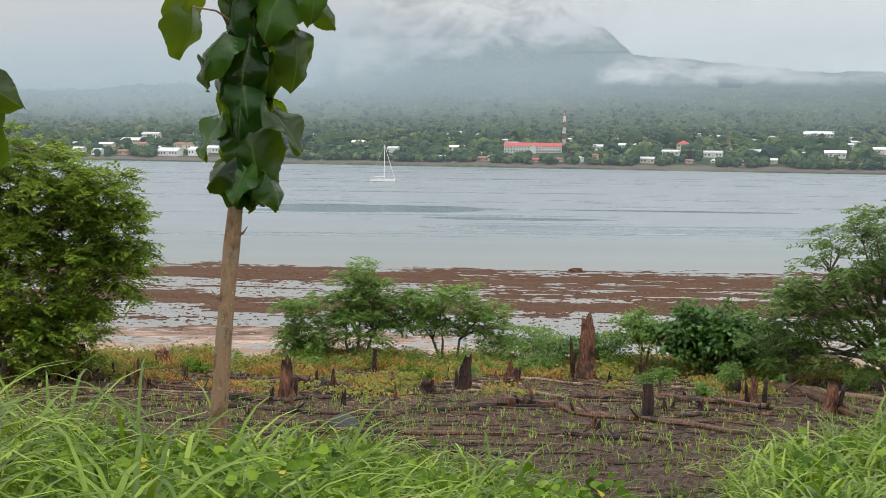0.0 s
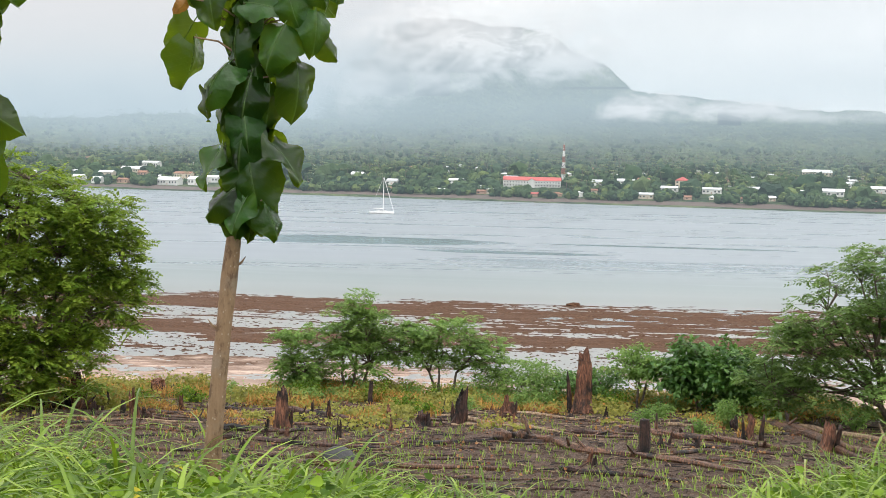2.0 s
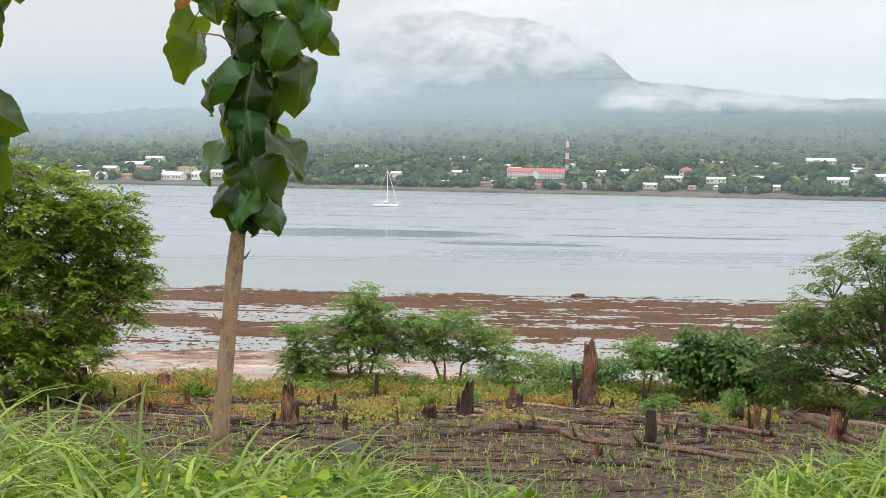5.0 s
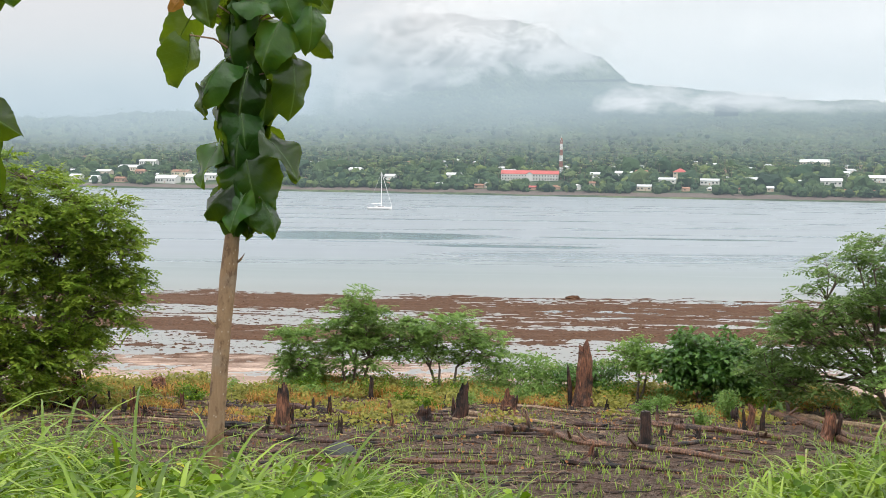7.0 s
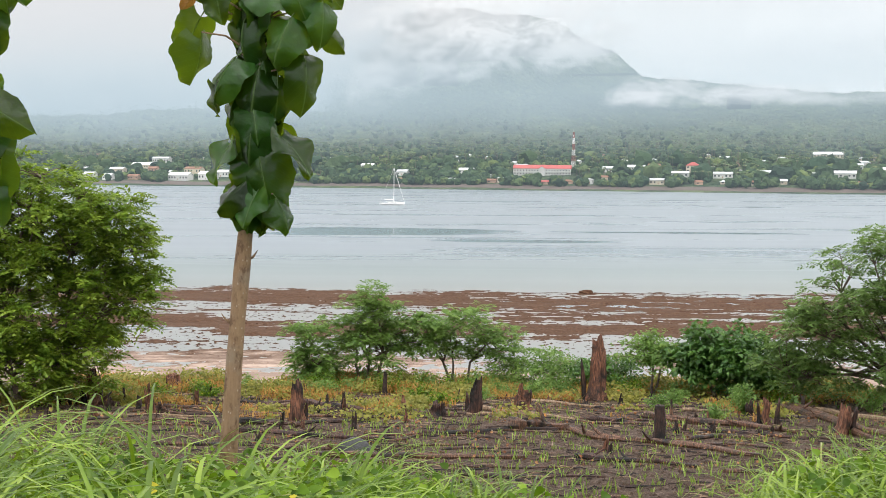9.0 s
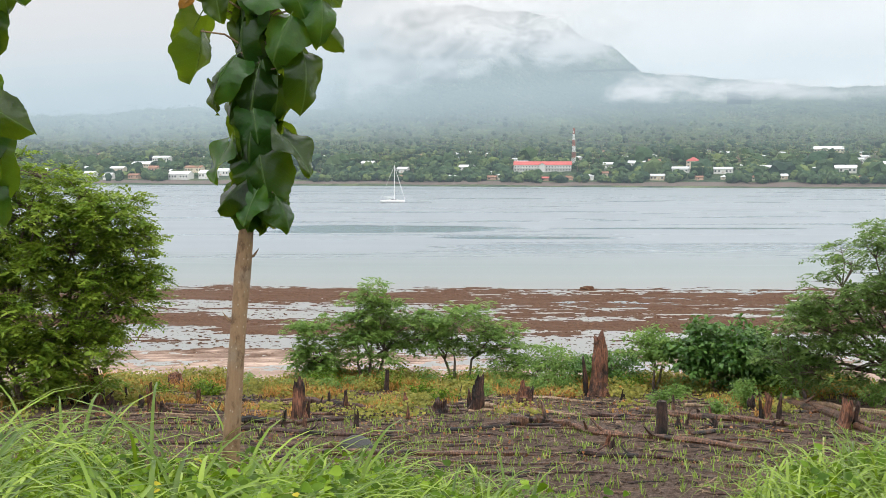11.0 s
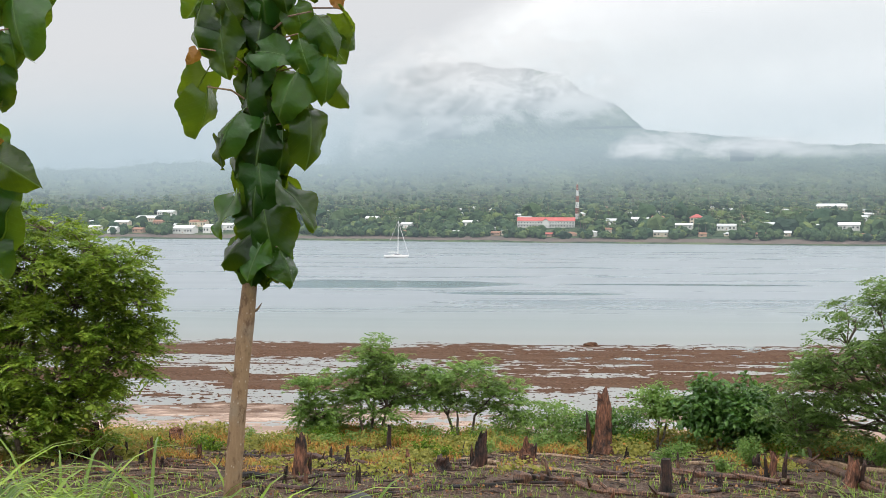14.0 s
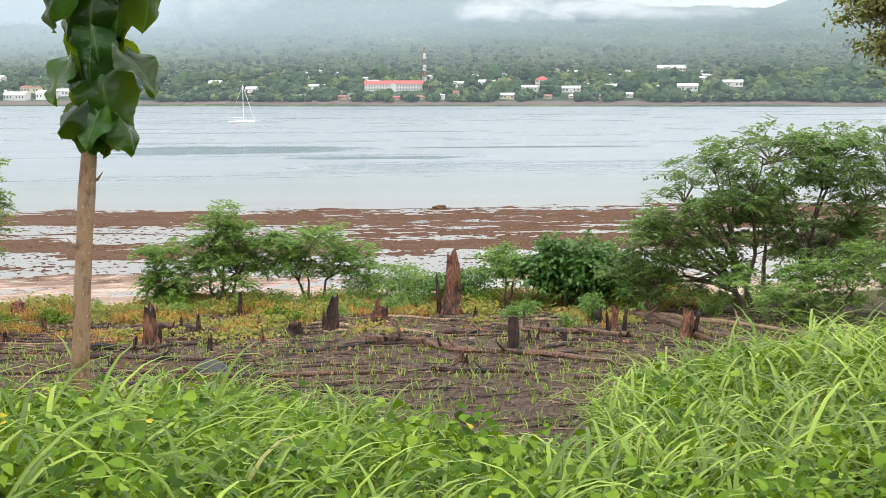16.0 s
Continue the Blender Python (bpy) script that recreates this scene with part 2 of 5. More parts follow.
def teak_material(name, dark, light, vein, through_colour):
    """A large glossy blade with pale midrib and side veins."""
    m = Nodes(name)
    sep = m.n.new("ShaderNodeSeparateXYZ")
    m.l.new(m.coord(), sep.inputs[0])
    x, y = sep.outputs["X"], m.math("ABSOLUTE", sep.outputs["Y"])
    wave = m.math("ABSOLUTE", m.math("SUBTRACT", m.math("FRACT", m.math("MULTIPLY", m.math("SUBTRACT", x, m.math("MULTIPLY", y, 0.75)), 7.5)), 0.5))
    lines = m.math("MAXIMUM", m.ramp(wave, (0.0, 0.5), (0.03, 0.0)), m.ramp(y, (0.007, 1.0), (0.02, 0.0)))
    blotch = m.noise(m.coord(), 3, 2)
    c = m.mix(blotch, dark, light)
    c = m.mix(0.9, c, m.mix(m.object_random(), (0.25, 0.3, 0.25), (1.9, 1.75, 1.6)), "MULTIPLY")
    c = m.mix(m.ramp(m.noise(m.coord(), 17, 3), (0.7, 0.0), (0.76, 0.4)), c, (0.1, 0.085, 0.02))
    c = m.mix(m.math("MULTIPLY", lines, 0.6), c, vein)
    m.bump(m.noise(m.coord(), 5, 2), 0.35, 0.05)
    return m.leafy(c, through_colour, 0.36, 0.27, 0.34)


def teak_bark():
    """Pale brown bark with fine upright cracks, grey blotches and pale flecks."""
    m = Nodes("teak_bark")
    streak, blotch, grain = m.noise(m.coord((14, 14, 2.2)), 4, 5, 0.65), m.noise(m.coord(), 6, 4), m.noise(m.coord(), 70, 3, 0.7)
    c = m.mix(streak, (0.17, 0.1, 0.054), (0.34, 0.232, 0.145))
    c = m.mix(m.ramp(blotch, (0.5, 0.0), (0.68, 0.6)), c, (0.25, 0.2, 0.155))
    c = m.mix(m.ramp(m.voronoi(m.coord((1, 1, 0.7)), 26), (0.10, 0.7), (0.2, 0.0)), c, (0.42, 0.35, 0.28))
    c = m.mix(m.ramp(m.noise(m.coord((3, 3, 1.6)), 4.5, 5, 0.7), (0.5, 0.0), (0.62, 0.75)), c, (0.1, 0.058, 0.036))
    c = m.mix(0.4, c, m.mix(grain, (0.55, 0.55, 0.55), (1.2, 1.2, 1.2)), "MULTIPLY")
    m.bump(m.math("ADD", streak, m.math("MULTIPLY", grain, 0.5)), 0.6, 0.008)
    return m.done(c, 0.85, 0.2)


M_SOIL, M_FLAT, M_SEA, M_SLOPE = soil_material(), flat_material(), water_material(), slope_material()
M_GRASS = leaf_material("grass_blade", (0.022, 0.058, 0.005), (0.115, 0.198, 0.012), (0.31, 0.42, 0.058), (0.27, 0.41, 0.02), 0.22, 0.32, (0.3, 0.29, 0.09), 30, 0.34)
M_HERB = leaf_material("herb_leaf", (0.010, 0.032, 0.002), (0.062, 0.135, 0.007), (0.21, 0.32, 0.028), (0.25, 0.4, 0.02), 0.22, 0.5, (0.5, 0.42, 0.04), 30, 0.12)
M_STRAW = leaf_material("dry_grass", (0.26, 0.10, 0.022), (0.48, 0.22, 0.05), (0.55, 0.36, 0.11), (0.45, 0.28, 0.08), 0.3, 0.7)
M_WEED = leaf_material("weed_leaf", (0.06, 0.075, 0.014), (0.195, 0.2, 0.035), (0.44, 0.36, 0.08), (0.32, 0.33, 0.06), 0.3, 0.55, (0.5, 0.2, 0.05), single=0.5)
M_MAIZE = leaf_material("maize_leaf", (0.1, 0.18, 0.025), (0.2, 0.3, 0.05), (0.36, 0.46, 0.12), (0.3, 0.42, 0.06), 0.25, 0.5)
M_DEAD = leaf_material("dead_leaf", (0.12, 0.045, 0.02), (0.24, 0.1, 0.04), (0.36, 0.2, 0.09), (0.3, 0.15, 0.05), 0.1, 0.7)
M_TEAK = teak_material("teak_leaf", (0.005, 0.024, 0.004), (0.019, 0.075, 0.012), (0.13, 0.21, 0.06), (0.22, 0.32, 0.013))
M_YOUNG = teak_material("old_teak_leaf", (0.1, 0.05, 0.015), (0.2, 0.1, 0.03), (0.25, 0.18, 0.08), (0.4, 0.2, 0.03))
M_TREE_A = leaf_material("bright_tree_leaf", (0.016, 0.045, 0.004), (0.105, 0.19, 0.018), (0.36, 0.45, 0.055), (0.3, 0.42, 0.05), 0.3, 0.45, tips=0.55, single=0.4)
M_TREE_B = leaf_material("deep_tree_leaf", (0.022, 0.06, 0.012), (0.095, 0.17, 0.042), (0.26, 0.37, 0.1), (0.25, 0.38, 0.1), 0.34, 0.45, tips=0.5, single=0.45)
M_TREE_C = leaf_material("olive_tree_leaf", (0.06, 0.075, 0.025), (0.14, 0.16, 0.045), (0.27, 0.26, 0.09), (0.25, 0.28, 0.05), 0.25, 0.5, tips=0.5)
M_SHRUB = leaf_material("shrub_leaf", (0.03, 0.075, 0.014), (0.12, 0.215, 0.045), (0.31, 0.43, 0.1), (0.26, 0.42, 0.1), 0.34, 0.45, tips=0.55, single=0.4)
M_BUSH = leaf_material("bush_leaf", (0.012, 0.045, 0.008), (0.045, 0.125, 0.02), (0.16, 0.29, 0.055), (0.15, 0.3, 0.05), 0.25, 0.38, None, 30, 0.35, 0.4, 0.7)
M_BARK = plain_material("grey_bark", (0.1, 0.075, 0.055), (0.2, 0.155, 0.12), 9, 0.85, 0.8, 0.02)
M_TEAK_BARK = teak_bark()
M_STUMP = wood_material("burnt_stump", (0.05, 0.019, 0.011), (0.33, 0.145, 0.08), (0.009, 0.006, 0.005), 0.44)
M_CHAR = wood_material("charred_wood", (0.022, 0.011, 0.009), (0.13, 0.06, 0.04), (0.005, 0.004, 0.004), 0.5)
M_LOG = wood_material("wet_log", (0.026, 0.012, 0.008), (0.22, 0.108, 0.06), (0.008, 0.006, 0.005), 0.46, 0.45)
M_PALE = wood_material("pale_wood", (0.14, 0.085, 0.05), (0.42, 0.3, 0.19), (0.03, 0.02, 0.017), 0.4)
M_ROCK = plain_material("dark_rock", (0.028, 0.028, 0.030), (0.07, 0.07, 0.072), 5, 0.55, 0.5, 0.02, 0.0, 0.3)

# ------------------------------------------------------------------ mesh helpers
def mesh_ob(name, verts, faces, material, smooth=False):
    me = bpy.data.meshes.new(name)
    me.from_pydata(verts, [], faces)
    me.materials.append(material)
    if smooth:
        me.polygons.foreach_set("use_smooth", [True] * len(me.polygons))
    me.update()
    return new(name, me)


def part(name, bm, material, parent, label="", smooth=False):
    """One bmesh (or a pair of vertex and face lists) as one mesh object under its thing."""
    if isinstance(bm, tuple):
        ob = mesh_ob(name, bm[0], bm[1], material, smooth)
    else:
        me = bpy.data.meshes.new(name)
        bm.to_mesh(me)
        bm.free()
        me.materials.append(material)
        if smooth:
            me.polygons.foreach_set("use_smooth", [True] * len(me.polygons))
        ob = new(name, me)
    ob.parent = parent
    if label:
        ob["label"] = label
    return ob


def empty(name, place, turn=0.0):
    ob = new(name)
    ob.empty_display_size = 0.2
    ob.matrix_world = Matrix.Translation(place) @ Matrix.Rotation(turn, 4, "Z")
    return ob


class Heap:
    """Vertices and faces of many small pieces, gathered into one mesh."""

    def __init__(self):
        self.v, self.f = [], []

    def add(self, verts, faces):
        k = len(self.v)
        self.v.extend(verts)
        self.f.extend([tuple(i + k for i in fc) for fc in faces])

    def both(self):
        return (self.v, self.f)


def box_bm(sx, sy, sz, at_=(0, 0, 0), bevel=0.0):
    bm = bmesh.new()
    bmesh.ops.create_cube(bm, size=1, matrix=Matrix.Translation(at_) @ Matrix.Diagonal((sx, sy, sz, 1)))
    if bevel:
        bmesh.ops.bevel(bm, geom=list(bm.edges), offset=bevel, segments=2, affect="EDGES")
    return bm


def tube(heap, pts, radii, sides=6, rough=0.0, rng=random, cap=True):
    """A tapered limb along pts; rough: uneven radius as a share of it."""
    rings = []
    up = Vector((0, 0, 1))
    for i, (p, r) in enumerate(zip(pts, radii)):
        p = Vector(p)
        d = (Vector(pts[min(i + 1, len(pts) - 1)]) - Vector(pts[max(i - 1, 0)])).normalized()
        a = d.cross(up if abs(d.z) < 0.9 else Vector((1, 0, 0))).normalized()
        b = d.cross(a)
        rings.append([tuple(p + (a * math.cos(k * math.tau / sides) + b * math.sin(k * math.tau / sides)) * r * (1 + rng.uniform(-rough, rough))) for k in range(sides)])
    faces = []
    for i in range(len(rings) - 1):
        for k in range(sides):
            k2 = (k + 1) % sides
            faces.append((i * sides + k, i * sides + k2, (i + 1) * sides + k2, (i + 1) * sides + k))
    if cap:
        faces.append(tuple(range(sides)))
        faces.append(tuple((len(rings) - 1) * sides + k for k in range(sides)))
    heap.add([v for r in rings for v in r], faces)


def smooth_step(a, b, x):
    t = min(1.0, max(0.0, (x - a) / (b - a)))
    return t * t * (3 - 2 * t)


# ------------------------------------------------------------------ ground
SLOPE_Y = [-60, -30, 0, 2.5, 5, 8, 11, 13, 24, 28, 34, 60, 74, 84, 160, 900]
SLOPE_Z = [-1.3, -1.5, -1.55, -1.6, -2.05, -2.65, -3.25, -3.5, -4.65, -5.1, -6.6, -12.4, -14.5, -15.0, -16.6, -24]


def ground_z(x, y):
    z = EYE + float(np.interp(y, SLOPE_Y, SLOPE_Z))
    near = smooth_step(84, 60, y)
    z += near * (0.10 * noise.noise((x * 0.35, y * 0.35, 3.0)) + 0.035 * noise.noise((x * 1.7, y * 1.7, 8.0)))
    z += 0.25 * smooth_step(2.2, 4.5, x) * smooth_step(11, 8, y) * smooth_step(2, 5, y)
    return z


def build_ground():
    rows = list(np.linspace(-60, -2, 12)) + list(np.linspace(-1, 40, 190)) + list(np.linspace(41, 90, 50)) + list(np.geomspace(95, 900, 24))
    cols = 220
    verts, faces = [], []
    for y in rows:
        half = 24 + 0.85 * max(y, 0) + (40 if y < 0 else 0)
        for i in range(cols + 1):
            u = 2 * i / cols - 1
            x = half * (0.45 * u + 0.55 * u ** 3)
            verts.append((x, y, ground_z(x, y)))
    n = cols + 1
    for j in range(len(rows) - 1):
        for i in range(cols):
            faces.append((j * n + i, j * n + i + 1, (j + 1) * n + i + 1, (j + 1) * n + i))
    ob = mesh_ob("ground", verts, faces, M_SOIL, True)
    tagged(ob, "dark burnt soil slope falling to the shore, weedy lower down", "ground", kind="structure")


def flat_z(x, y):
    """Low weed ridges and hollows in bands along the shore, in centimetres of relief."""
    w = y + 1.6 * noise.noise((x * 0.05, 1.0, 0.0)) + 0.02 * x

    def ridge(c, s):
        return math.exp(-((w - c) / s) ** 2)

    side = smooth_step(-12, 8, x)
    z = -0.035 - 0.04 * side + 0.125 * ridge(140 - 3 * side, 7.5 + 5 * side) + 0.14 * ridge(110 + 2 * side + 6.0 * smooth_step(-14, -30, x), 4.2 + 2.6 * side)
    z += 0.085 * ridge(91.5 - side, 3.2) + 0.05 * side * ridge(124, 6) + 0.03 * ridge(99, 1.4)
    z += 0.3 * smooth_step(90, 76, w) - 0.5 * smooth_step(147, 185, w)
    z += 0.085 * noise.noise((x * 0.09, y * 0.33, 0.0)) + 0.065 * noise.noise((x * 0.3, y * 0.8, 5.0)) + 0.06 * noise.noise((x * 0.9, y * 1.5, 9.0)) + 0.03 * noise.noise((x * 2.3, y * 2.3, 4.0))
    return z


def build_flat():
    ys, xs = np.linspace(72, 186, 380), np.linspace(-58, 76, 560)
    verts = [(x, y, flat_z(x, y)) for y in ys for x in xs]
    n = len(xs)
    faces = [(j * n + i, j * n + i + 1, (j + 1) * n + i + 1, (j + 1) * n + i) for j in range(len(ys) - 1) for i in range(n - 1)]
    ob = mesh_ob("tidal_flat", verts, faces, M_FLAT, True)
    tagged(ob, "brown weedy tidal flat with pale sand and standing pools", "beach", kind="structure")


def build_sea():
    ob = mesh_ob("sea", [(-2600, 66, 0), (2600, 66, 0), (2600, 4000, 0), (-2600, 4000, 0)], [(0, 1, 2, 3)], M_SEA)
    tagged(ob, "calm pale grey-blue strait with darker slicks", "water", kind="structure")


SHORE_A, SHORE_B = 1502.6, -0.3936


def inland(x, y):
    return (y - SHORE_A - SHORE_B * x) * 0.93


def mountain_z(x, y):
    s = inland(x, y)
    z = 1.5 + 0.11 * min(s, 2500) if s > 0 else 1.5 + 0.09 * s
    if s > 700:
        r = math.hypot((x - 60) * (0.94 if x > 60 else 0.6), (y - 4250) * 0.75)
        z += float(np.interp(r, (0, 60, 177, 322, 385, 470, 551, 635, 760, 968, 1280, 1525, 2100), (343, 340, 305, 290, 272, 206, 150, 66, 54, 37, 4, -18, -20)))
        r2 = math.hypot(x + 900, (y - 4300) * 0.8)
        z += 25 * math.exp(-(r2 / 800) ** 2.2)
        r3 = math.hypot(x - 2100, (y - 4300) * 0.8)
        z += 120 * math.exp(-(r3 / 500) ** 2.0)
        k = smooth_step(700, 1600, s)
        z += k * (30 * noise.noise((x * 0.0032, y * 0.0014, 2.0)) + 14 * noise.noise((x * 0.009, y * 0.006, 4.0)) + 8 * noise.noise((x * 0.03, y * 0.02, 6.0)) + 7 * noise.noise((x * 0.07, y * 0.03, 3.0)) + 6 * noise.noise((x * 0.13, y * 0.05, 7.0)))
    elif s > 0:
        z += 1.6 * noise.noise((x * 0.01, y * 0.01, 1.0))
    return z


def build_mountain():
    cols, rows = 560, 170
    verts, faces = [], []
    for j in range(rows):
        for i in range(cols + 1):
            u = -0.62 + 1.36 * i / cols
            ys = SHORE_A / (1 - SHORE_B * u)
            y = ys - 30 + (4750 - ys) * (j / (rows - 1)) ** 1.35
            verts.append((u * y, y, mountain_z(u * y, y)))
    n = cols + 1
    for j in range(rows - 1):
        for i in range(cols):
            faces.append((j * n + i, j * n + i + 1, (j + 1) * n + i + 1, (j + 1) * n + i))
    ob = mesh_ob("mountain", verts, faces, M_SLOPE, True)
    tagged(ob, "forested volcano slope with a stepped ridge in low cloud", "mountain", kind="structure")


def build_mist():
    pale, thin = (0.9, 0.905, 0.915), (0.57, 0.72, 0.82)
    # upright glowing sheets that imitate haze and low cloud before the mountain
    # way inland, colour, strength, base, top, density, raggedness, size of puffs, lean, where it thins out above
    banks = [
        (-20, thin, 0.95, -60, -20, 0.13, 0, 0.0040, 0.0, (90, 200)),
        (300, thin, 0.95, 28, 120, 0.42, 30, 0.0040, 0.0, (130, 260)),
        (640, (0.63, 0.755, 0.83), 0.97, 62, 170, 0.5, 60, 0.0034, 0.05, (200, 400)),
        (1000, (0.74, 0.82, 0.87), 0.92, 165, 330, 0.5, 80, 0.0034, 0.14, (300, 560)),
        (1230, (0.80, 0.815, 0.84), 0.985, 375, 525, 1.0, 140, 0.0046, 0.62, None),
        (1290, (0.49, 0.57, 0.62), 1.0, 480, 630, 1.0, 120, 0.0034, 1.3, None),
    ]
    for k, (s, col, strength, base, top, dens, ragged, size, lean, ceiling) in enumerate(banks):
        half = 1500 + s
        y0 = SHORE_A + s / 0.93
        ob = mesh_ob("mist_glow_sheet", [(-half, y0 - SHORE_B * half, -20), (half, y0 + SHORE_B * half, -20), (half, y0 + SHORE_B * half, 1500), (-half, y0 - SHORE_B * half, 1500)], [(0, 1, 2, 3)],
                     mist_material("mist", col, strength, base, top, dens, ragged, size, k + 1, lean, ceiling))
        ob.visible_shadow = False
        tagged(ob, "glowing pale sheet imitating haze and cloud along the mountain", "mist", kind="structure")
    deck = mesh_ob("cloud_backdrop", [(-4200, 4850, -50), (4200, 4850, -50), (4200, 4850, 2600), (-4200, 4850, 2600)], [(0, 1, 2, 3)], deck_material())
    deck.visible_shadow = False
    tagged(deck, "even white overcast cloud behind the mountain", "sky", kind="structure")
    # single clouds: bearing, slope up from the eye, half-width and half-height (all as shares of the distance), density, way inland
    wisps = [
        (0.062, 0.117, 0.115, 0.026, 1.0, 970), (0.128, 0.108, 0.045, 0.014, 0.8, 960), (-0.012, 0.132, 0.075, 0.024, 0.7, 980),
        (-0.058, 0.080, 0.034, 0.020, 0.75, 940), (-0.030, 0.094, 0.040, 0.024, 0.6, 930), (0.022, 0.088, 0.030, 0.014, 0.6, 950), (0.04, 0.146, 0.13, 0.03, 0.5, 990),
        (0.190, 0.075, 0.062, 0.0125, 1.0, 600), (0.262, 0.074, 0.085, 0.009, 0.9, 590), (0.345, 0.071, 0.075, 0.006, 0.6, 580),
    ]
    for k, (u, rise, rx, rz, dens, far) in enumerate(wisps):
        y = (SHORE_A + far / 0.93) / (1 - SHORE_B * u)
        ob = mesh_ob("cloud_wisp", [(-1, 0, -1), (1, 0, -1), (1, 0, 1), (-1, 0, 1)], [(0, 1, 2, 3)], puff_material(pale, 1.05, dens, 0.011, k + 2))
        ob.matrix_world = Matrix.Translation((u * y, y, EYE + rise * y)) @ Matrix.Rotation(math.atan(SHORE_B), 4, "Z") @ Matrix.Diagonal((rx * y * 1.25, 1, rz * y * 1.4, 1))
        ob.visible_shadow = False
        tagged(ob, "ragged white cloud clinging to the mountain", "cloud", kind="structure")


build_ground()
build_flat()
build_sea()
build_mountain()
build_mist()

# ------------------------------------------------------------------ grass bank at the camera's feet
def bank_edge(x):
    """How far out the tall growth reaches before the bare field."""
    gap = math.exp(-((x - 1.75) / 0.75) ** 2)
    return 10.6 - 4.2 * gap + 0.8 * noise.noise((x * 0.8, 0.0, 7.0)) + 0.5 * smooth_step(2.5, 5, x)


def blade(heap, p, length, width, lean, droop, turn):
    """One arching grass blade with a folded midrib."""
    n = 8
    side = Vector((-math.sin(turn), math.cos(turn), 0))
    out = Vector((math.cos(turn), math.sin(turn), 0))
    q, verts, ang = Vector(p), [], lean
    for i in range(n + 1):
        f = i / n
        w = width * (0.55 + 0.9 * f if f < 0.35 else 1.0 - ((f - 0.35) / 0.65) ** 1.7 * 0.97) * 0.5
        nrm = out * math.cos(ang) * -1 + Vector((0, 0, 1)) * math.sin(ang)
        verts += [tuple(q - side * w + nrm * w * 0.35), tuple(q), tuple(q + side * w + nrm * w * 0.35)]
        q = q + (out * math.sin(ang) + Vector((0, 0, 1)) * math.cos(ang)) * (length / n)
        ang += droop / n * (0.4 + 1.6 * f)
    faces = []
    for i in range(n):
        a = i * 3
        faces += [(a, a + 1, a + 4, a + 3), (a + 1, a + 2, a + 5, a + 4)]
    heap.add(verts, faces)


def broad_leaf(heap, p, size, nrm, turn):
    """One pointed oval herb leaf, a little cupped along its midrib."""
    nrm = Vector(nrm).normalized()
    a = nrm.cross(Vector((math.cos(turn), math.sin(turn), 0.1))).normalized()
    b = nrm.cross(a)
    prof = ((0.0, 0.0), (0.18, 0.36), (0.45, 0.45), (0.75, 0.27), (1.0, 0.0))
    verts = []
    for f, w in prof:
        mid = Vector(p) + a * size * f - nrm * size * 0.22 * f * f
        lift = nrm * size * w * 0.4
        verts += [tuple(mid - b * size * w + lift), tuple(mid), tuple(mid + b * size * w + lift)]
    faces = []
    for i in range(len(prof) - 1):
        k = i * 3
        faces += [(k, k + 1, k + 4, k + 3), (k + 1, k + 2, k + 5, k + 4)]
    heap.add(verts, faces)


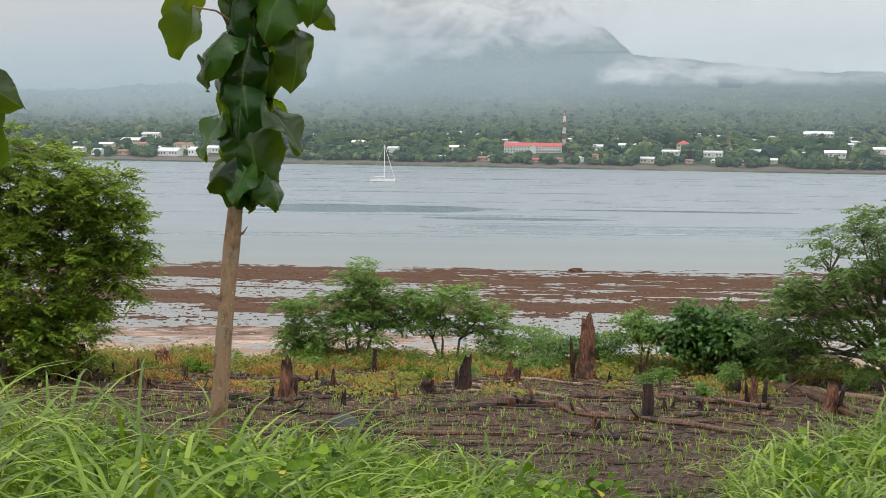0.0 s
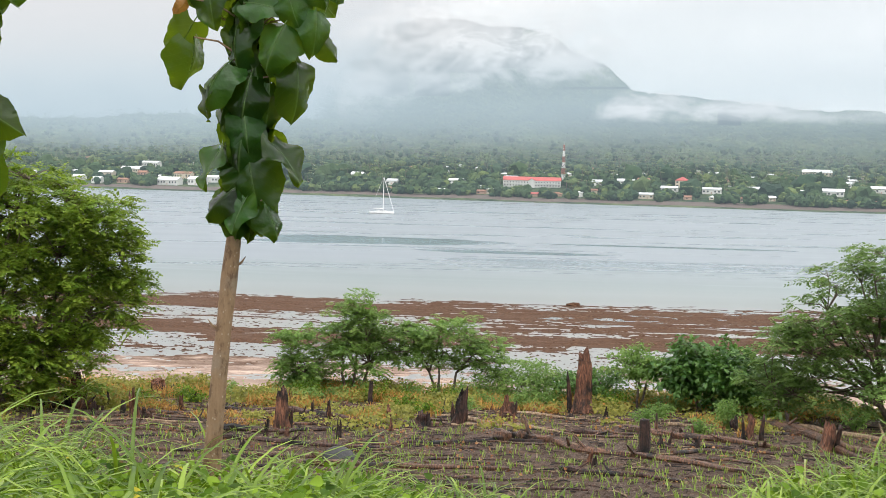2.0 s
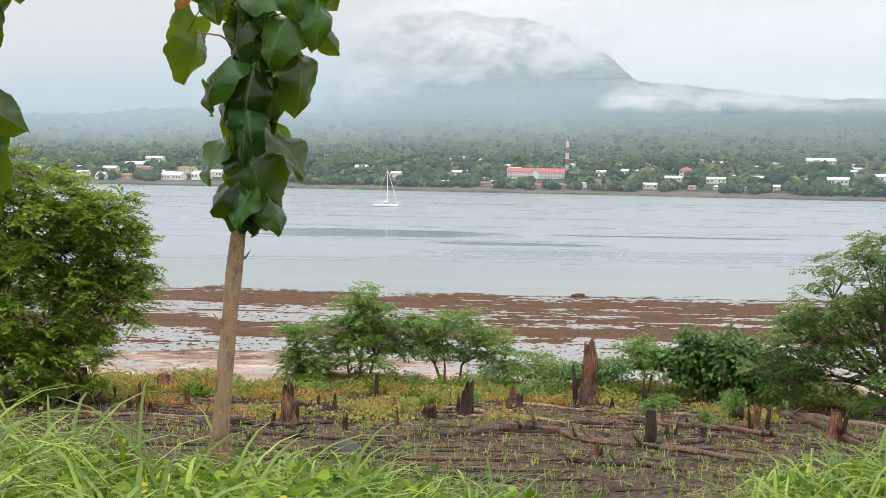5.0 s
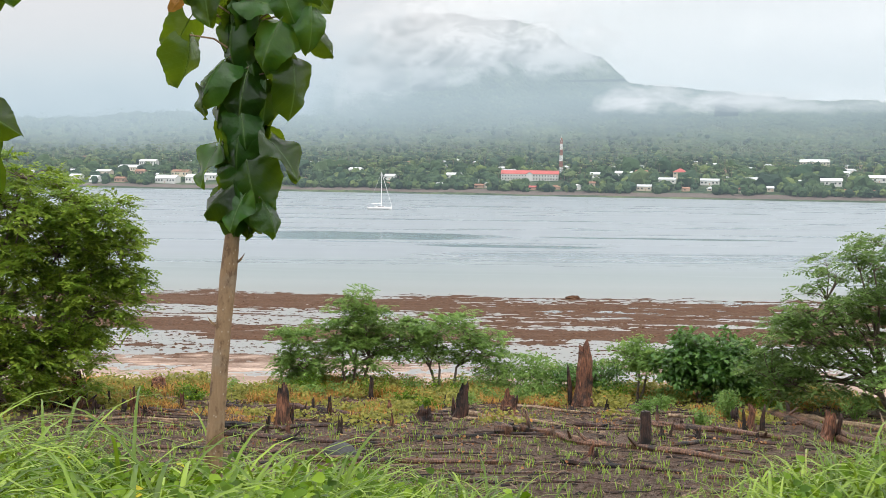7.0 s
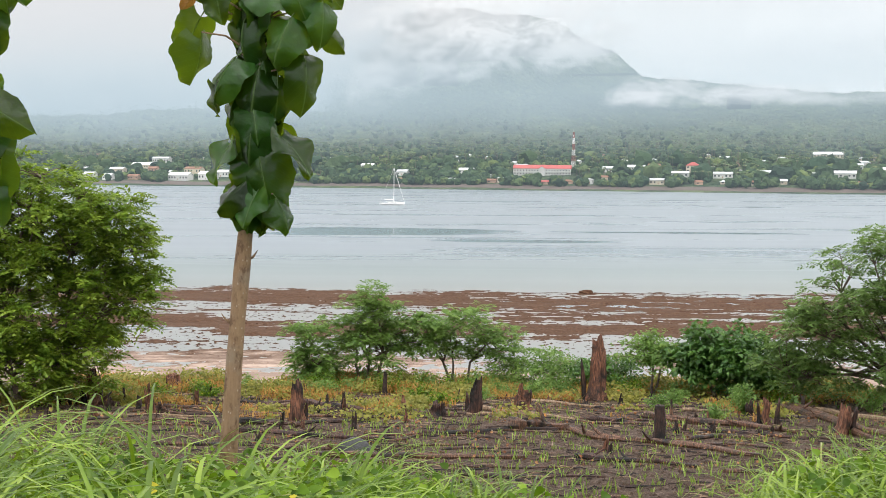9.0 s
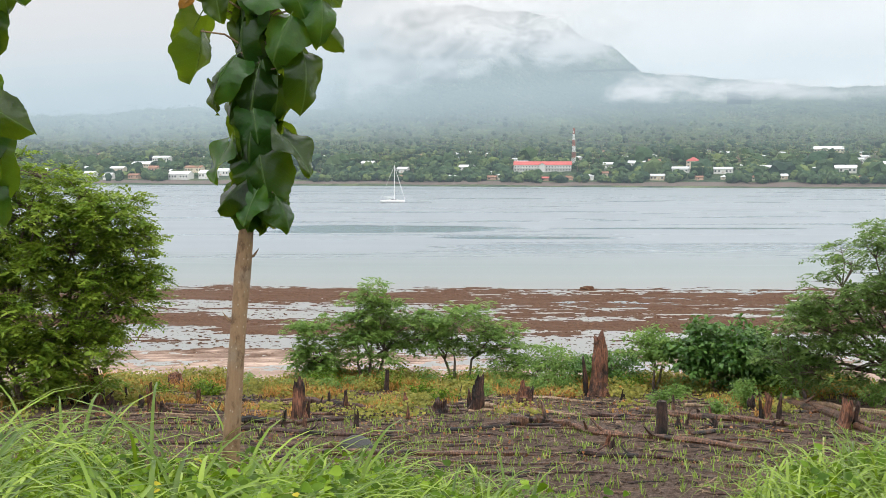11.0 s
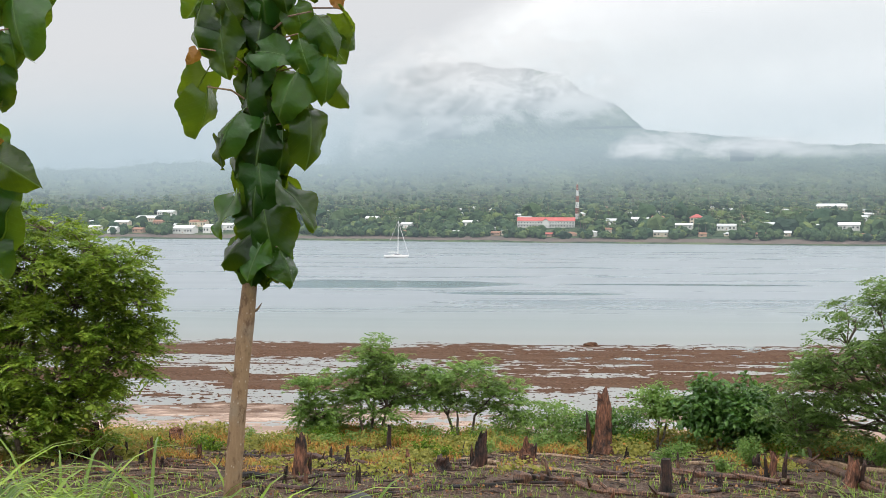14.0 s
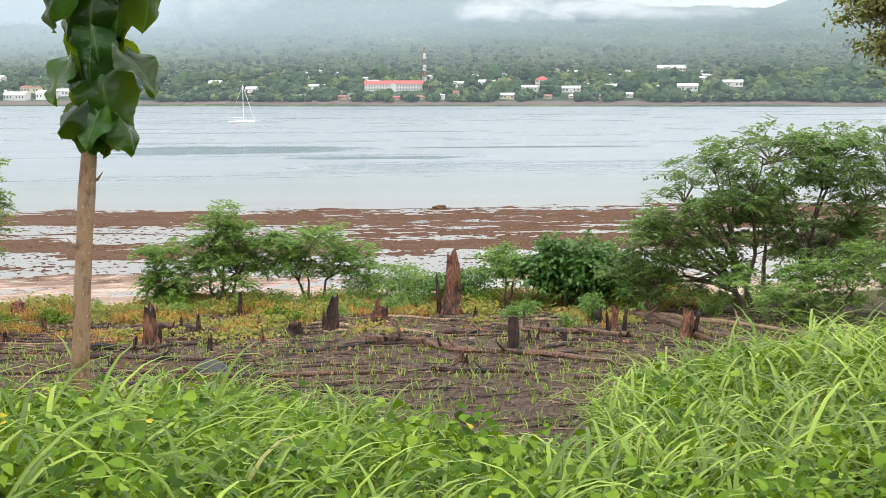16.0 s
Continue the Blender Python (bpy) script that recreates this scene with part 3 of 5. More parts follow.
def build_bank():
    rng = random.Random(11)
    grass, herb = Heap(), Heap()
    tufts = 0
    while tufts < 1650:
        y = 2.3 + 9.2 * rng.random() ** 0.9
        x = rng.uniform(-0.5 * y - 1.0, 0.62 * y + 1.2)
        edge = bank_edge(x)
        if y > edge:
            continue
        thick = noise.noise((x * 0.7, y * 0.7, 1.0))
        right = smooth_step(1.7, 4.2, x)
        left = smooth_step(0.2, -1.2, x)
        gap = math.exp(-((x - 1.55) / 0.8) ** 2)
        if rng.random() > 0.40 + 0.5 * right - 0.2 * left + 0.5 * thick - 0.2 * gap * smooth_step(5.0, 7.0, y):
            continue
        tufts += 1
        tall = (0.56 + 0.26 * right + 0.32 * left + 0.25 * smooth_step(-1.4, -2.8, x) + 0.16 * thick) * (1 - 0.35 * gap * smooth_step(4.5, 6.5, y)) * rng.uniform(0.75, 1.15)
        if y < 4:
            tall *= 0.72
        z = ground_z(x, y)
        for _ in range(rng.randint(5, 8)):
            t = rng.uniform(0, math.tau)
            if rng.random() < 0.35:
                t = rng.gauss(0.1, 0.7)
            p = (x + rng.gauss(0, 0.06), y + rng.gauss(0, 0.06), z - 0.02)
            blade(grass, p, tall * rng.uniform(0.85, 1.6), rng.uniform(0.016, 0.030) + 0.008 * left, rng.uniform(0.03, 0.34), rng.uniform(1.7, 3.7), t)
    n = 0
    while n < 30000:
        y = 2.2 + 9.4 * rng.random() ** 0.8
        x = rng.uniform(-0.5 * y - 1.0, 0.62 * y + 1.2)
        edge = bank_edge(x) + 0.1
        if y > edge:
            continue
        right = smooth_step(2.2, 3.6, x)
        lush = noise.noise((x * 1.1, y * 1.1, 21.0))
        if rng.random() > 0.72 + 0.5 * lush - 0.25 * right:
            continue
        top = (0.34 + 0.14 * lush + 0.26 * noise.noise((x * 2.6, y * 2.6, 55.0)) + 0.12 * right + 0.20 * smooth_step(0.6, -0.8, x)) * (1.0 if y < edge - 1.2 else 0.55)
        z = ground_z(x, y) + top * rng.uniform(0.2, 1.05)
        n += 1
        broad_leaf(herb, (x, y, z), rng.uniform(0.03, 0.046 + 0.0055 * y), (rng.gauss(0, 0.6), rng.gauss(-0.3, 0.6), 1), rng.uniform(0, math.tau))
    for _ in range(7000):
        x, y = rng.uniform(-6, 6), rng.uniform(-6, 2.3)
        broad_leaf(herb, (x, y, ground_z(x, y) + rng.uniform(0.02, 0.18)), rng.uniform(0.04, 0.09), (rng.gauss(0, 0.5), rng.gauss(0, 0.5), 1), rng.uniform(0, math.tau))
    # stalks that carry the herb leaves
    for _ in range(1500):
        y = 2.2 + 9.0 * rng.random()
        x = rng.uniform(-0.5 * y - 1.0, 0.62 * y + 1.2)
        if y < bank_edge(x):
            z = ground_z(x, y)
            tube(herb, [(x, y, z - 0.02), (x + rng.gauss(0, 0.05), y + rng.gauss(0, 0.05), z + rng.uniform(0.2, 0.42))], [0.004, 0.002], 3)
    tagged(mesh_ob("bank_grass", *grass.both(), M_GRASS, True), "lush bright green arching grass along the bank", "grass", kind="stuff")
    tagged(mesh_ob("bank_herbs", *herb.both(), M_HERB, True), "low broad-leaved green herbs among the grass", "weeds", kind="stuff")


# ------------------------------------------------------------------ young teak trees
def teak_leaf_mesh(name, seed, material):
    """A large drooping leaf: heart-shaped, wavy edge, folded along a sunken midrib."""
    rng = random.Random(seed)
    nu, nv = 16, 12
    verts, faces = [], []
    ph, fold, droop, wavy = rng.uniform(0, 6), rng.choice((-0.3, -0.22, -0.14, 0.12)), rng.uniform(0.25, 0.7), rng.uniform(0.06, 0.13)

    def spine(f):
        return 0.14 * f - droop * f ** 2.2

    for i in range(nu + 1):
        f = i / nu
        w = 0.42 * max(0.0, math.sin(math.pi * (0.03 + 0.97 * f) ** 0.66)) ** 0.72 * (1 - 0.3 * smooth_step(0.82, 1.0, f)) + 0.004
        for j in range(nv + 1):
            g = 2 * j / nv - 1
            vein = 0.0025 * math.cos((f * 7 - abs(g) * 2.2) * math.tau) * abs(g)
            wave = wavy * math.sin(f * 10 + ph + (2 if g > 0 else 0)) * g * g
            cup = -0.05 * g * g + fold * abs(g) * (1 - 0.3 * f)
            x = f - 0.17 * g * g * (1 - f) ** 2
            verts.append((x, g * w * (1 + 0.04 * math.sin(f * 21 + ph + g) + 0.02 * math.sin(f * 47)), spine(f) + vein + wave + cup))
    n = nv + 1
    for i in range(nu):
        for j in range(nv):
            faces.append((i * n + j, i * n + j + 1, (i + 1) * n + j + 1, (i + 1) * n + j))
    # midrib and stalk stand out below the blade
    h = Heap()
    h.add(verts, faces)
    rib = [(f, 0, spine(f) + 0.004) for f in (0, 0.25, 0.5, 0.75, 0.95)]
    tube(h, [(-0.16, 0, -0.06), *rib], [0.014, 0.012, 0.010, 0.007, 0.004, 0.002], 4)
    me = bpy.data.meshes.new(name)
    me.from_pydata(h.v, [], h.f)
    me.materials.append(material)
    me.polygons.foreach_set("use_smooth", [True] * len(me.polygons))
    me.update()
    return me


TEAK_LEAVES = [teak_leaf_mesh("leaf", k, M_TEAK) for k in range(9)]
TEAK_OLD = teak_leaf_mesh("leaf", 9, M_YOUNG)


# leaves of the young teaks: way along x from the crown's foot and height over it, length (cm); tip's slant, turn (degrees); how far out in front
LOW_LEAVES = [
    (-8, -5, 27, -112, -20, 1), (10, -3, 33, -80, 15, 0), (19, -8, 26, -62, 35, 1), (-20, 1, 28, -125, -40, 0), (3, -12, 22, -95, 0, -1),
    (2, 18, 48, -78, 0, 1), (-10, 47, 34, -100, -10, 1), (19, 56, 29, -20, 30, -1), (28, 38, 36, -45, 55, 1), (-32, 31, 31, -115, -50, 1),
    (-23, 7, 29, -140, -25, 1), (-6, 62, 31, -80, 5, 1), (-8, 85, 36, -100, 0, 1), (11, 78, 36, -90, 20, 0), (34, 95, 39, -78, 35, 1),
    (15, 106, 31, -80, -20, 0), (-34, 98, 34, -125, -35, 1), (-38, 79, 22, -95, -60, 0), (-58, 127, 34, -115, -20, -1), (-51, 107, 34, -100, 45, 0),
    (12, 127, 35, -112, -8, 2),
]
HIGH_LEAVES = [
    (-19, 122, 31, -95, -40, 0), (44, 141, 28, -85, 20, 2), (24, 155, 29, -75, -15, 2), (54, 127, 21, -40, 30, 0), (62, 176, 30, -60, 40, -1),
    (50, 159, 23, -50, -20, -1), (-39, 160, 40, -85, -15, 0), (-60, 177, 34, -100, -30, 0), (-60, 197, 27, -120, 20, -1),
    (-40, 199, 29, -70, -25, 1), (-8, 187, 44, -88, 0, 0), (21, 180, 28, -70, 10, 0), (42, 177, 29, -50, 25, 2), (5, 210, 29, -80, 0, 1),
    (5, 157, 29, -10, 0, 1), (-24, 145, 18, -160, 0, -1), (-13, 165, 18, -90, 0, -1), (28, 211, 24, -60, 30, 0),
]
EDGE_LEAVES = [
    (52, 178, 40, -85, 10, -1), (39, 165, 40, -80, -15, 1), (39, 144, 22, -80, 20, 0), (33, 129, 42, -65, 10, -1), (26, 115, 28, -90, 0, 0),
    (39, 62, 32, -25, 0, 2), (44, 30, 48, -75, 20, -1), (27, 22, 44, -85, -20, 0), (35, 76, 14, -20, 0, -1), (25, 72, 32, -80, 0, -1),
    (30, -2, 32, -70, 0, 0), (20, 185, 44, -90, 0, 0),
]


def teak(base, lean, bare, crown, foot, leaves, seed, label, core=84, above=2.2, rusty=()):
    """base: the trunk's foot; bare: its leafless height; foot: the crown's lowest point, from which the leaves are placed."""
    rng = random.Random(seed)
    tree = empty("teak_tree", base)
    h = Heap()
    top = bare + crown

    def axis(z):
        return lean * min(z, bare) + 0.35 * lean * max(0.0, z - bare)

    pts, rad = [], []
    for i in range(21):
        f = i / 20
        pts.append((axis(f * top) + 0.02 * math.sin(f * 9 + seed), 0.02 * math.sin(f * 7), f * top - 0.1 * (i == 0)))
        rad.append((0.067 * (1 - f) ** 0.75 + 0.008) * (1.12 if i in (6, 9) else 1.0))
    tube(h, pts, rad, 14, 0.03, rng)
    part("trunk", h.both(), M_TEAK_BARK, tree, "pale brown knotty trunk", True)
    for z in (0.35, 0.62, 0.8, 0.97):
        zz, t = z * bare, rng.choice((0.2, 3.3, 2.9, -0.3))
        c = Vector((axis(zz) + 0.02 * math.sin(zz / top * 9 + seed), 0, zz))
        d = Vector((math.cos(t), math.sin(t), 0.6))
        h = Heap()
        tube(h, [tuple(c + d * 0.04), tuple(c + d * 0.085), tuple(c + d * 0.12 + Vector((0, 0, 0.03)))], [0.014, 0.010, 0.002], 5)
        part("twig_stub", h.both(), M_TEAK_BARK, tree)

    def hang(middle, size, tip, normal, me):
        """One leaf by its middle, the way to its tip and the way its upper face looks, with its stalk."""
        x = tip.normalized()
        z = (normal - normal.dot(x) * x).normalized()
        y = z.cross(x)
        start = middle - x * size * 0.5
        ob = new("leaf", me)
        ob.parent = tree
        turn = Matrix((x, y, z)).transposed().to_4x4()
        ob.matrix_basis = Matrix.Translation(start) @ turn @ Matrix.Diagonal((size, size * rng.uniform(0.98, 1.14), size, 1))
        back = start - x * size * 0.14 - z * size * 0.05
        away = Vector((axis(back.z) - back.x, -back.y, 0)).length
        if away > 0.08:
            root = Vector((axis(back.z), 0, max(0.3, back.z - 0.25 * away - 0.04)))
            hb = Heap()
            tube(hb, [tuple(root), tuple(root.lerp(back, 0.55) + Vector((0, 0, 0.12 * away))), tuple(back)], [0.011, 0.008, 0.006], 5)
            part("leaf_stalk", hb.both(), M_TEAK_BARK, tree)

    f0 = Vector(foot) - Vector(base)
    for k, (dx, dz, length, slant, yaw, fore) in enumerate(leaves):
        a, w = radians(slant), radians(yaw)
        tip = Vector((math.cos(a), -0.3 if fore > 0 else rng.uniform(-0.15, 0.25), math.sin(a)))
        nrm = Vector((math.sin(w), -math.cos(w), 0.3 if fore > 0 else 0.05)) if fore >= 0 else Vector((math.sin(w), math.cos(w), 0.5))
        out = (-0.16, -0.24, -0.34)[fore] if fore >= 0 else 0.12
        at = Vector(foot) + Vector((dx / 100 + 0.0004 * dz, out, dz / 100))
        near = 1 + out / foot[1]
        at.x, at.z = at.x * near, EYE + (at.z - EYE) * near
        hang(at - Vector(base), length / 100 * 1.1, tip, nrm, TEAK_OLD if k in rusty else TEAK_LEAVES[k % len(TEAK_LEAVES)])
    lo, hi = min(l[1] for l in leaves) / 100, max(l[1] for l in leaves) / 100
    for k in range(core + int(26 * above)):
        z = lo + (hi - lo) * (k + 0.5) / core if k < core else hi + 0.1 + above * (k - core) / (26 * above)
        wide = 0.19 if k < core else 0.42 * (1 - 0.6 * (z - hi) / above)
        t = k * 2.4 + rng.uniform(-0.4, 0.4)
        out = Vector((math.cos(t), math.sin(t), 0))
        at = Vector((axis(f0.z + z), 0.02, f0.z + z)) + out * wide * rng.uniform(0.4, 1.0)
        hang(at, rng.uniform(0.22, 0.33), out * 0.6 + Vector((0, 0, -1.0)), out + Vector((rng.gauss(0, 0.4), rng.gauss(0, 0.4), 0.3)), rng.choice(TEAK_LEAVES))
    return tagged(tree, label, "tree")


build_bank()
teak((-1.69, 9.0, ground_z(-1.69, 9.0)), 0.085, 2.74, 4.3, (-1.386, 9.0, 14.392), LOW_LEAVES + HIGH_LEAVES + [(-61, 154, 12, -115, 60, 1), (51, 201, 18, -60, 30, -1)], 15,
     "slender young teak with a bare trunk and large dark leaves", rusty=(39, 40))
teak((-3.46, 8.2, ground_z(-3.46, 8.2)), 0.02, 1.95, 4.6, (-3.49, 8.2, 14.41), EDGE_LEAVES, 8, "young teak with broad drooping leaves, close beside another", 22, 2.0, (8,))

# ------------------------------------------------------------------ trees and bushes round the field
def leaf_spray(heap, c, size, rng, spread, count, flat):
    """A twig's worth of small folded leaves round c, lying in loose tiers."""
    for _ in range(count):
        d = Vector((rng.gauss(0, 1), rng.gauss(0, 1), rng.gauss(0, flat)))
        p = Vector(c) + d * spread
        s = size * rng.uniform(0.6, 1.3)
        t = rng.uniform(0, math.tau)
        nrm = Vector((rng.gauss(0, 0.5) + d.x * 0.25, rng.gauss(0, 0.5) + d.y * 0.25, 0.9)).normalized()
        a = nrm.cross(Vector((math.cos(t), math.sin(t), 0.2))).normalized()
        b = nrm.cross(a)
        tip = p + a * s - nrm * s * 0.25
        heap.add([tuple(p), tuple(p + a * s * 0.5 + b * s * 0.3 + nrm * s * 0.06), tuple(tip), tuple(p + a * s * 0.5 - b * s * 0.3 + nrm * s * 0.06), tuple(p + a * s * 0.5)],
                 [(0, 4, 1), (1, 4, 2), (0, 3, 4), (3, 2, 4)])


def frond(heap, p, way, length, leaflet, rng, pairs=6):
    """A drooping feathered leaf: pairs of small blades along a thin midrib."""
    way = way.normalized()
    side = way.cross(Vector((0, 0, 1)))
    side = (side if side.length > 0.1 else Vector((1, 0, 0))).normalized()
    roll = rng.gauss(0, 0.5)
    side = (side + Vector((0, 0, roll))).normalized()
    q, step = Vector(p), length / pairs
    for i in range(pairs):
        q = q + (way + Vector((0, 0, -0.75 * (i / pairs) ** 1.5))) * step
        s = leaflet * (1.15 - 0.5 * abs(i / (pairs - 1) - 0.45)) * rng.uniform(0.8, 1.2)
        for k in (-1, 1):
            d = (side * k + way * 0.55 + Vector((0, 0, rng.uniform(-0.55, 0.05)))).normalized()
            e = d.cross(Vector((rng.gauss(0, 0.35), rng.gauss(0, 0.35), 1))).normalized() * s * 0.27
            heap.add([tuple(q), tuple(q + d * s * 0.45 + e), tuple(q + d * s), tuple(q + d * s * 0.45 - e)], [(0, 1, 2, 3)])


def tree(name, base, lobes, stems, leaf, material, seed, label, clumps=60, per=90, spread=0.17, bark=None, thick=0.07, flat=0.45, category="tree", hollow=0.45, feather=0.0):
    """lobes: ellipsoids (x, y, z over the base, half-width, half-height) that the crown fills; stems: feet of the limbs;
    feather: length of its feathered leaves, 0 for single leaves."""
    rng = random.Random(seed)
    ob = empty(name, base)
    wood, crown = Heap(), Heap()
    weights = [r * h ** 0.5 for _, _, _, r, h in lobes]
    feet = []
    for sx, sy in stems:
        fork = Vector((sx * 1.6, sy * 1.6, min(l[2] for l in lobes) * 0.5 + rng.uniform(0.05, 0.3)))
        mid = Vector((sx, sy, 0)).lerp(fork, 0.5) + Vector((rng.gauss(0, 0.04), rng.gauss(0, 0.04), 0))
        tube(wood, [(sx * 0.6, sy * 0.6, -0.15), tuple(mid), tuple(fork)], [thick, thick * 0.8, thick * 0.68], 7, 0.1, rng)
        feet.append(fork)
    limbs = []
    for cx, cy, cz, r, h in lobes:
        for _ in range(2):
            end = Vector((cx + rng.uniform(-0.45, 0.45) * r, cy + rng.uniform(-0.4, 0.4) * r, cz + rng.uniform(-0.2, 0.45) * h))
            foot = min(feet, key=lambda q: (q - end).length + 0.4 * rng.random())
            run = end - foot
            pts = [foot]
            for i in (1, 2, 3, 4):
                pts.append(foot + run * (i / 4) + Vector((rng.gauss(0, 0.05), rng.gauss(0, 0.05), 0.10 * run.length * math.sin(i / 4 * math.pi) * (1 if run.z < run.length * 0.8 else 0.2))))
            tube(wood, [tuple(p) for p in pts], [thick * q for q in (0.6, 0.48, 0.36, 0.26, 0.14)], 6, 0.08, rng, False)
            limbs.append(pts)
    for _ in range(clumps):
        cx, cy, cz, r, h = rng.choices(lobes, weights)[0]
        d = Vector((rng.gauss(0, 1), rng.gauss(0, 1), rng.gauss(0, 1))).normalized() * ((hollow + (1 - hollow) * rng.random() ** 0.6) if rng.random() < 0.85 else rng.uniform(1.0, 1.18))
        c = Vector((cx + d.x * r, cy + d.y * r, cz + d.z * h))
        if c.z < 0.12:
            continue
        foot = min((p for l in limbs for p in l[1:]), key=lambda q: (q - c).length + (0.6 if q.z > c.z else 0) + 0.15 * rng.random())
        bend = foot.lerp(c, 0.5) + Vector((rng.gauss(0, 0.06), rng.gauss(0, 0.06), 0.08 * (c - foot).length))
        tube(wood, [tuple(foot), tuple(bend), tuple(c)], [thick * 0.2, thick * 0.13, thick * 0.06], 5, 0.1, rng, False)
        for _ in range(3):
            q = c + Vector((rng.gauss(0, spread), rng.gauss(0, spread), rng.gauss(0, spread * 0.5)))
            tube(wood, [tuple(bend.lerp(c, 0.6)), tuple(q)], [thick * 0.09, thick * 0.03], 3, 0, rng, False)
            if feather:
                for _ in range(per // 30):
                    a = rng.uniform(0, math.tau)
                    way = Vector((math.cos(a) + 0.8 * d.x, math.sin(a) + 0.8 * d.y, rng.uniform(-0.35, 0.45) + 0.35 * d.z))
                    frond(crown, q + Vector((rng.gauss(0, 0.5), rng.gauss(0, 0.5), rng.gauss(0, 0.35))) * spread, way, feather * rng.uniform(0.7, 1.25), leaf, rng)
            else:
                leaf_spray(crown, q, leaf, rng, spread, per // 3, flat)
    part("trunk", wood.both(), bark or M_BARK, ob, "forked brown limbs", True)
    part("crown", crown.both(), material, ob)
    return tagged(ob, label, category)


def on_ground(x, y):
    return (x, y, ground_z(x, y) - 0.03)


tree("shore_tree", on_ground(-7.75, 22.0),
     [(0.0, 0, 3.55, 1.15, 1.0), (-1.2, 0.3, 3.5, 1.2, 1.2), (1.0, -0.1, 3.0, 1.0, 1.0), (1.5, 0, 2.3, 0.9, 0.8), (0.2, 0.2, 2.0, 1.6, 1.2), (-1.3, 0, 1.8, 1.3, 1.2), (0.9, 0, 1.0, 0.9, 0.6), (-0.4, -0.2, 0.9, 1.3, 0.7), (0.0, 0, 4.2, 0.9, 0.65), (1.4, 0, 3.7, 0.75, 0.6), (1.95, 0, 2.9, 0.5, 0.55)],
     [(0.0, 0.0), (0.25, 0.1), (-0.5, 0.1), (-0.2, -0.1)], 0.092, M_TREE_A, 31, "dense bright green tree with forked trunks beside the field", 500, 150, 0.12, thick=0.075, feather=0.3)
tree("shrub_tree", on_ground(-2.95, 27.2), [(0, 0, 1.05, 0.6, 0.6), (0.15, 0, 0.6, 0.5, 0.4)], [(0, 0), (0.1, 0)], 0.088, M_SHRUB, 32,
     "small leafy green bush on the field's lower edge", 46, 150, 0.12, thick=0.035, feather=0.26)
tree("shrub_tree", on_ground(-1.6, 27.5), [(0.0, 0, 2.1, 0.3, 0.5), (0.05, 0, 1.85, 0.45, 0.5), (-0.05, 0, 1.6, 0.6, 0.5), (0.6, 0, 1.4, 0.65, 0.5), (-0.6, 0, 1.4, 0.6, 0.55), (0.05, 0, 0.95, 0.85, 0.45), (1.1, 0, 1.25, 0.55, 0.45)], [(0, 0), (0.2, 0.1), (-0.2, 0)], 0.088, M_SHRUB, 33,
     "bushy green sapling with a pointed top and thin stems", 95, 130, 0.12, thick=0.045, feather=0.28)
tree("shrub_tree", on_ground(0.65, 27.3), [(0.0, 0, 1.5, 0.8, 0.5), (0.65, 0, 1.25, 0.65, 0.5), (-0.8, 0, 1.4, 0.6, 0.5), (1.0, 0, 0.95, 0.5, 0.4)], [(-0.15, 0), (0.1, 0.1), (-0.3, 0)], 0.088, M_SHRUB, 34,
     "spreading green bush with bare reddish stems below", 72, 130, 0.12, thick=0.04, feather=0.28)
tree("shrub_tree", on_ground(4.7, 25.6), [(-0.1, 0, 1.05, 0.45, 0.35), (0.3, 0, 0.95, 0.4, 0.3)], [(0.1, 0), (0.2, 0)], 0.095, M_SHRUB, 35,
     "thin leggy green shrub leaning out over the shore", 26, 90, 0.13, thick=0.035)
tree("round_bush", on_ground(6.35, 25.2), [(-0.1, 0, 1.3, 0.55, 0.45), (-0.7, 0, 0.85, 0.5, 0.4), (0.55, 0, 1.15, 0.55, 0.45), (1.0, 0, 0.65, 0.7, 0.45), (0, 0, 0.6, 0.9, 0.45), (0.2, -0.3, 0.9, 0.6, 0.4)], [(0, 0), (0.2, 0.1), (-0.2, 0)], 0.14, M_BUSH, 36,
     "dense dark green rounded bush at the field's edge", 125, 100, 0.13, thick=0.05, category="bush")
tree("low_bush", on_ground(4.0, 26.6), [(0, 0, 0.45, 0.8, 0.4)], [(0, 0)], 0.09, M_BUSH, 37, "low dark green scrub behind a tall stump", 50, 80, 0.13, thick=0.03, category="bush")
tree("low_bush", on_ground(2.35, 26.9), [(0, 0, 0.5, 0.8, 0.45), (0.6, 0, 0.5, 0.5, 0.4), (-0.7, 0, 0.35, 0.5, 0.3)], [(0, 0)], 0.075, M_SHRUB, 38, "low yellow-green scrub beside a tall stump", 62, 90, 0.13, thick=0.02, category="bush")
tree("spreading_tree", on_ground(9.9, 23.0),
     [(0.2, 0, 3.2, 1.3, 0.65), (1.7, 0, 3.2, 1.3, 0.7), (-1.1, 0, 2.8, 0.9, 0.7), (-1.9, 0, 2.1, 0.9, 0.5), (-2.3, 0, 1.4, 0.7, 0.45), (-1.0, 0.3, 1.7, 1.1, 0.55), (0.3, 0.3, 2.2, 1.3, 0.45), (2.5, 0, 2.2, 1.0, 0.9), (1.4, 0.2, 1.3, 1.2, 0.5), (-1.5, 0, 0.75, 1.0, 0.4), (-2.6, 0.2, 0.6, 0.6, 0.3)],
     [(0.0, 0.0), (-0.35, 0.1), (0.3, 0.1), (0.55, -0.1), (-0.15, 0.2)], 0.088, M_TREE_B, 39, "wide airy green tree with many dark forked limbs", 320, 150, 0.13, thick=0.085, flat=0.3, hollow=0.3, feather=0.3)
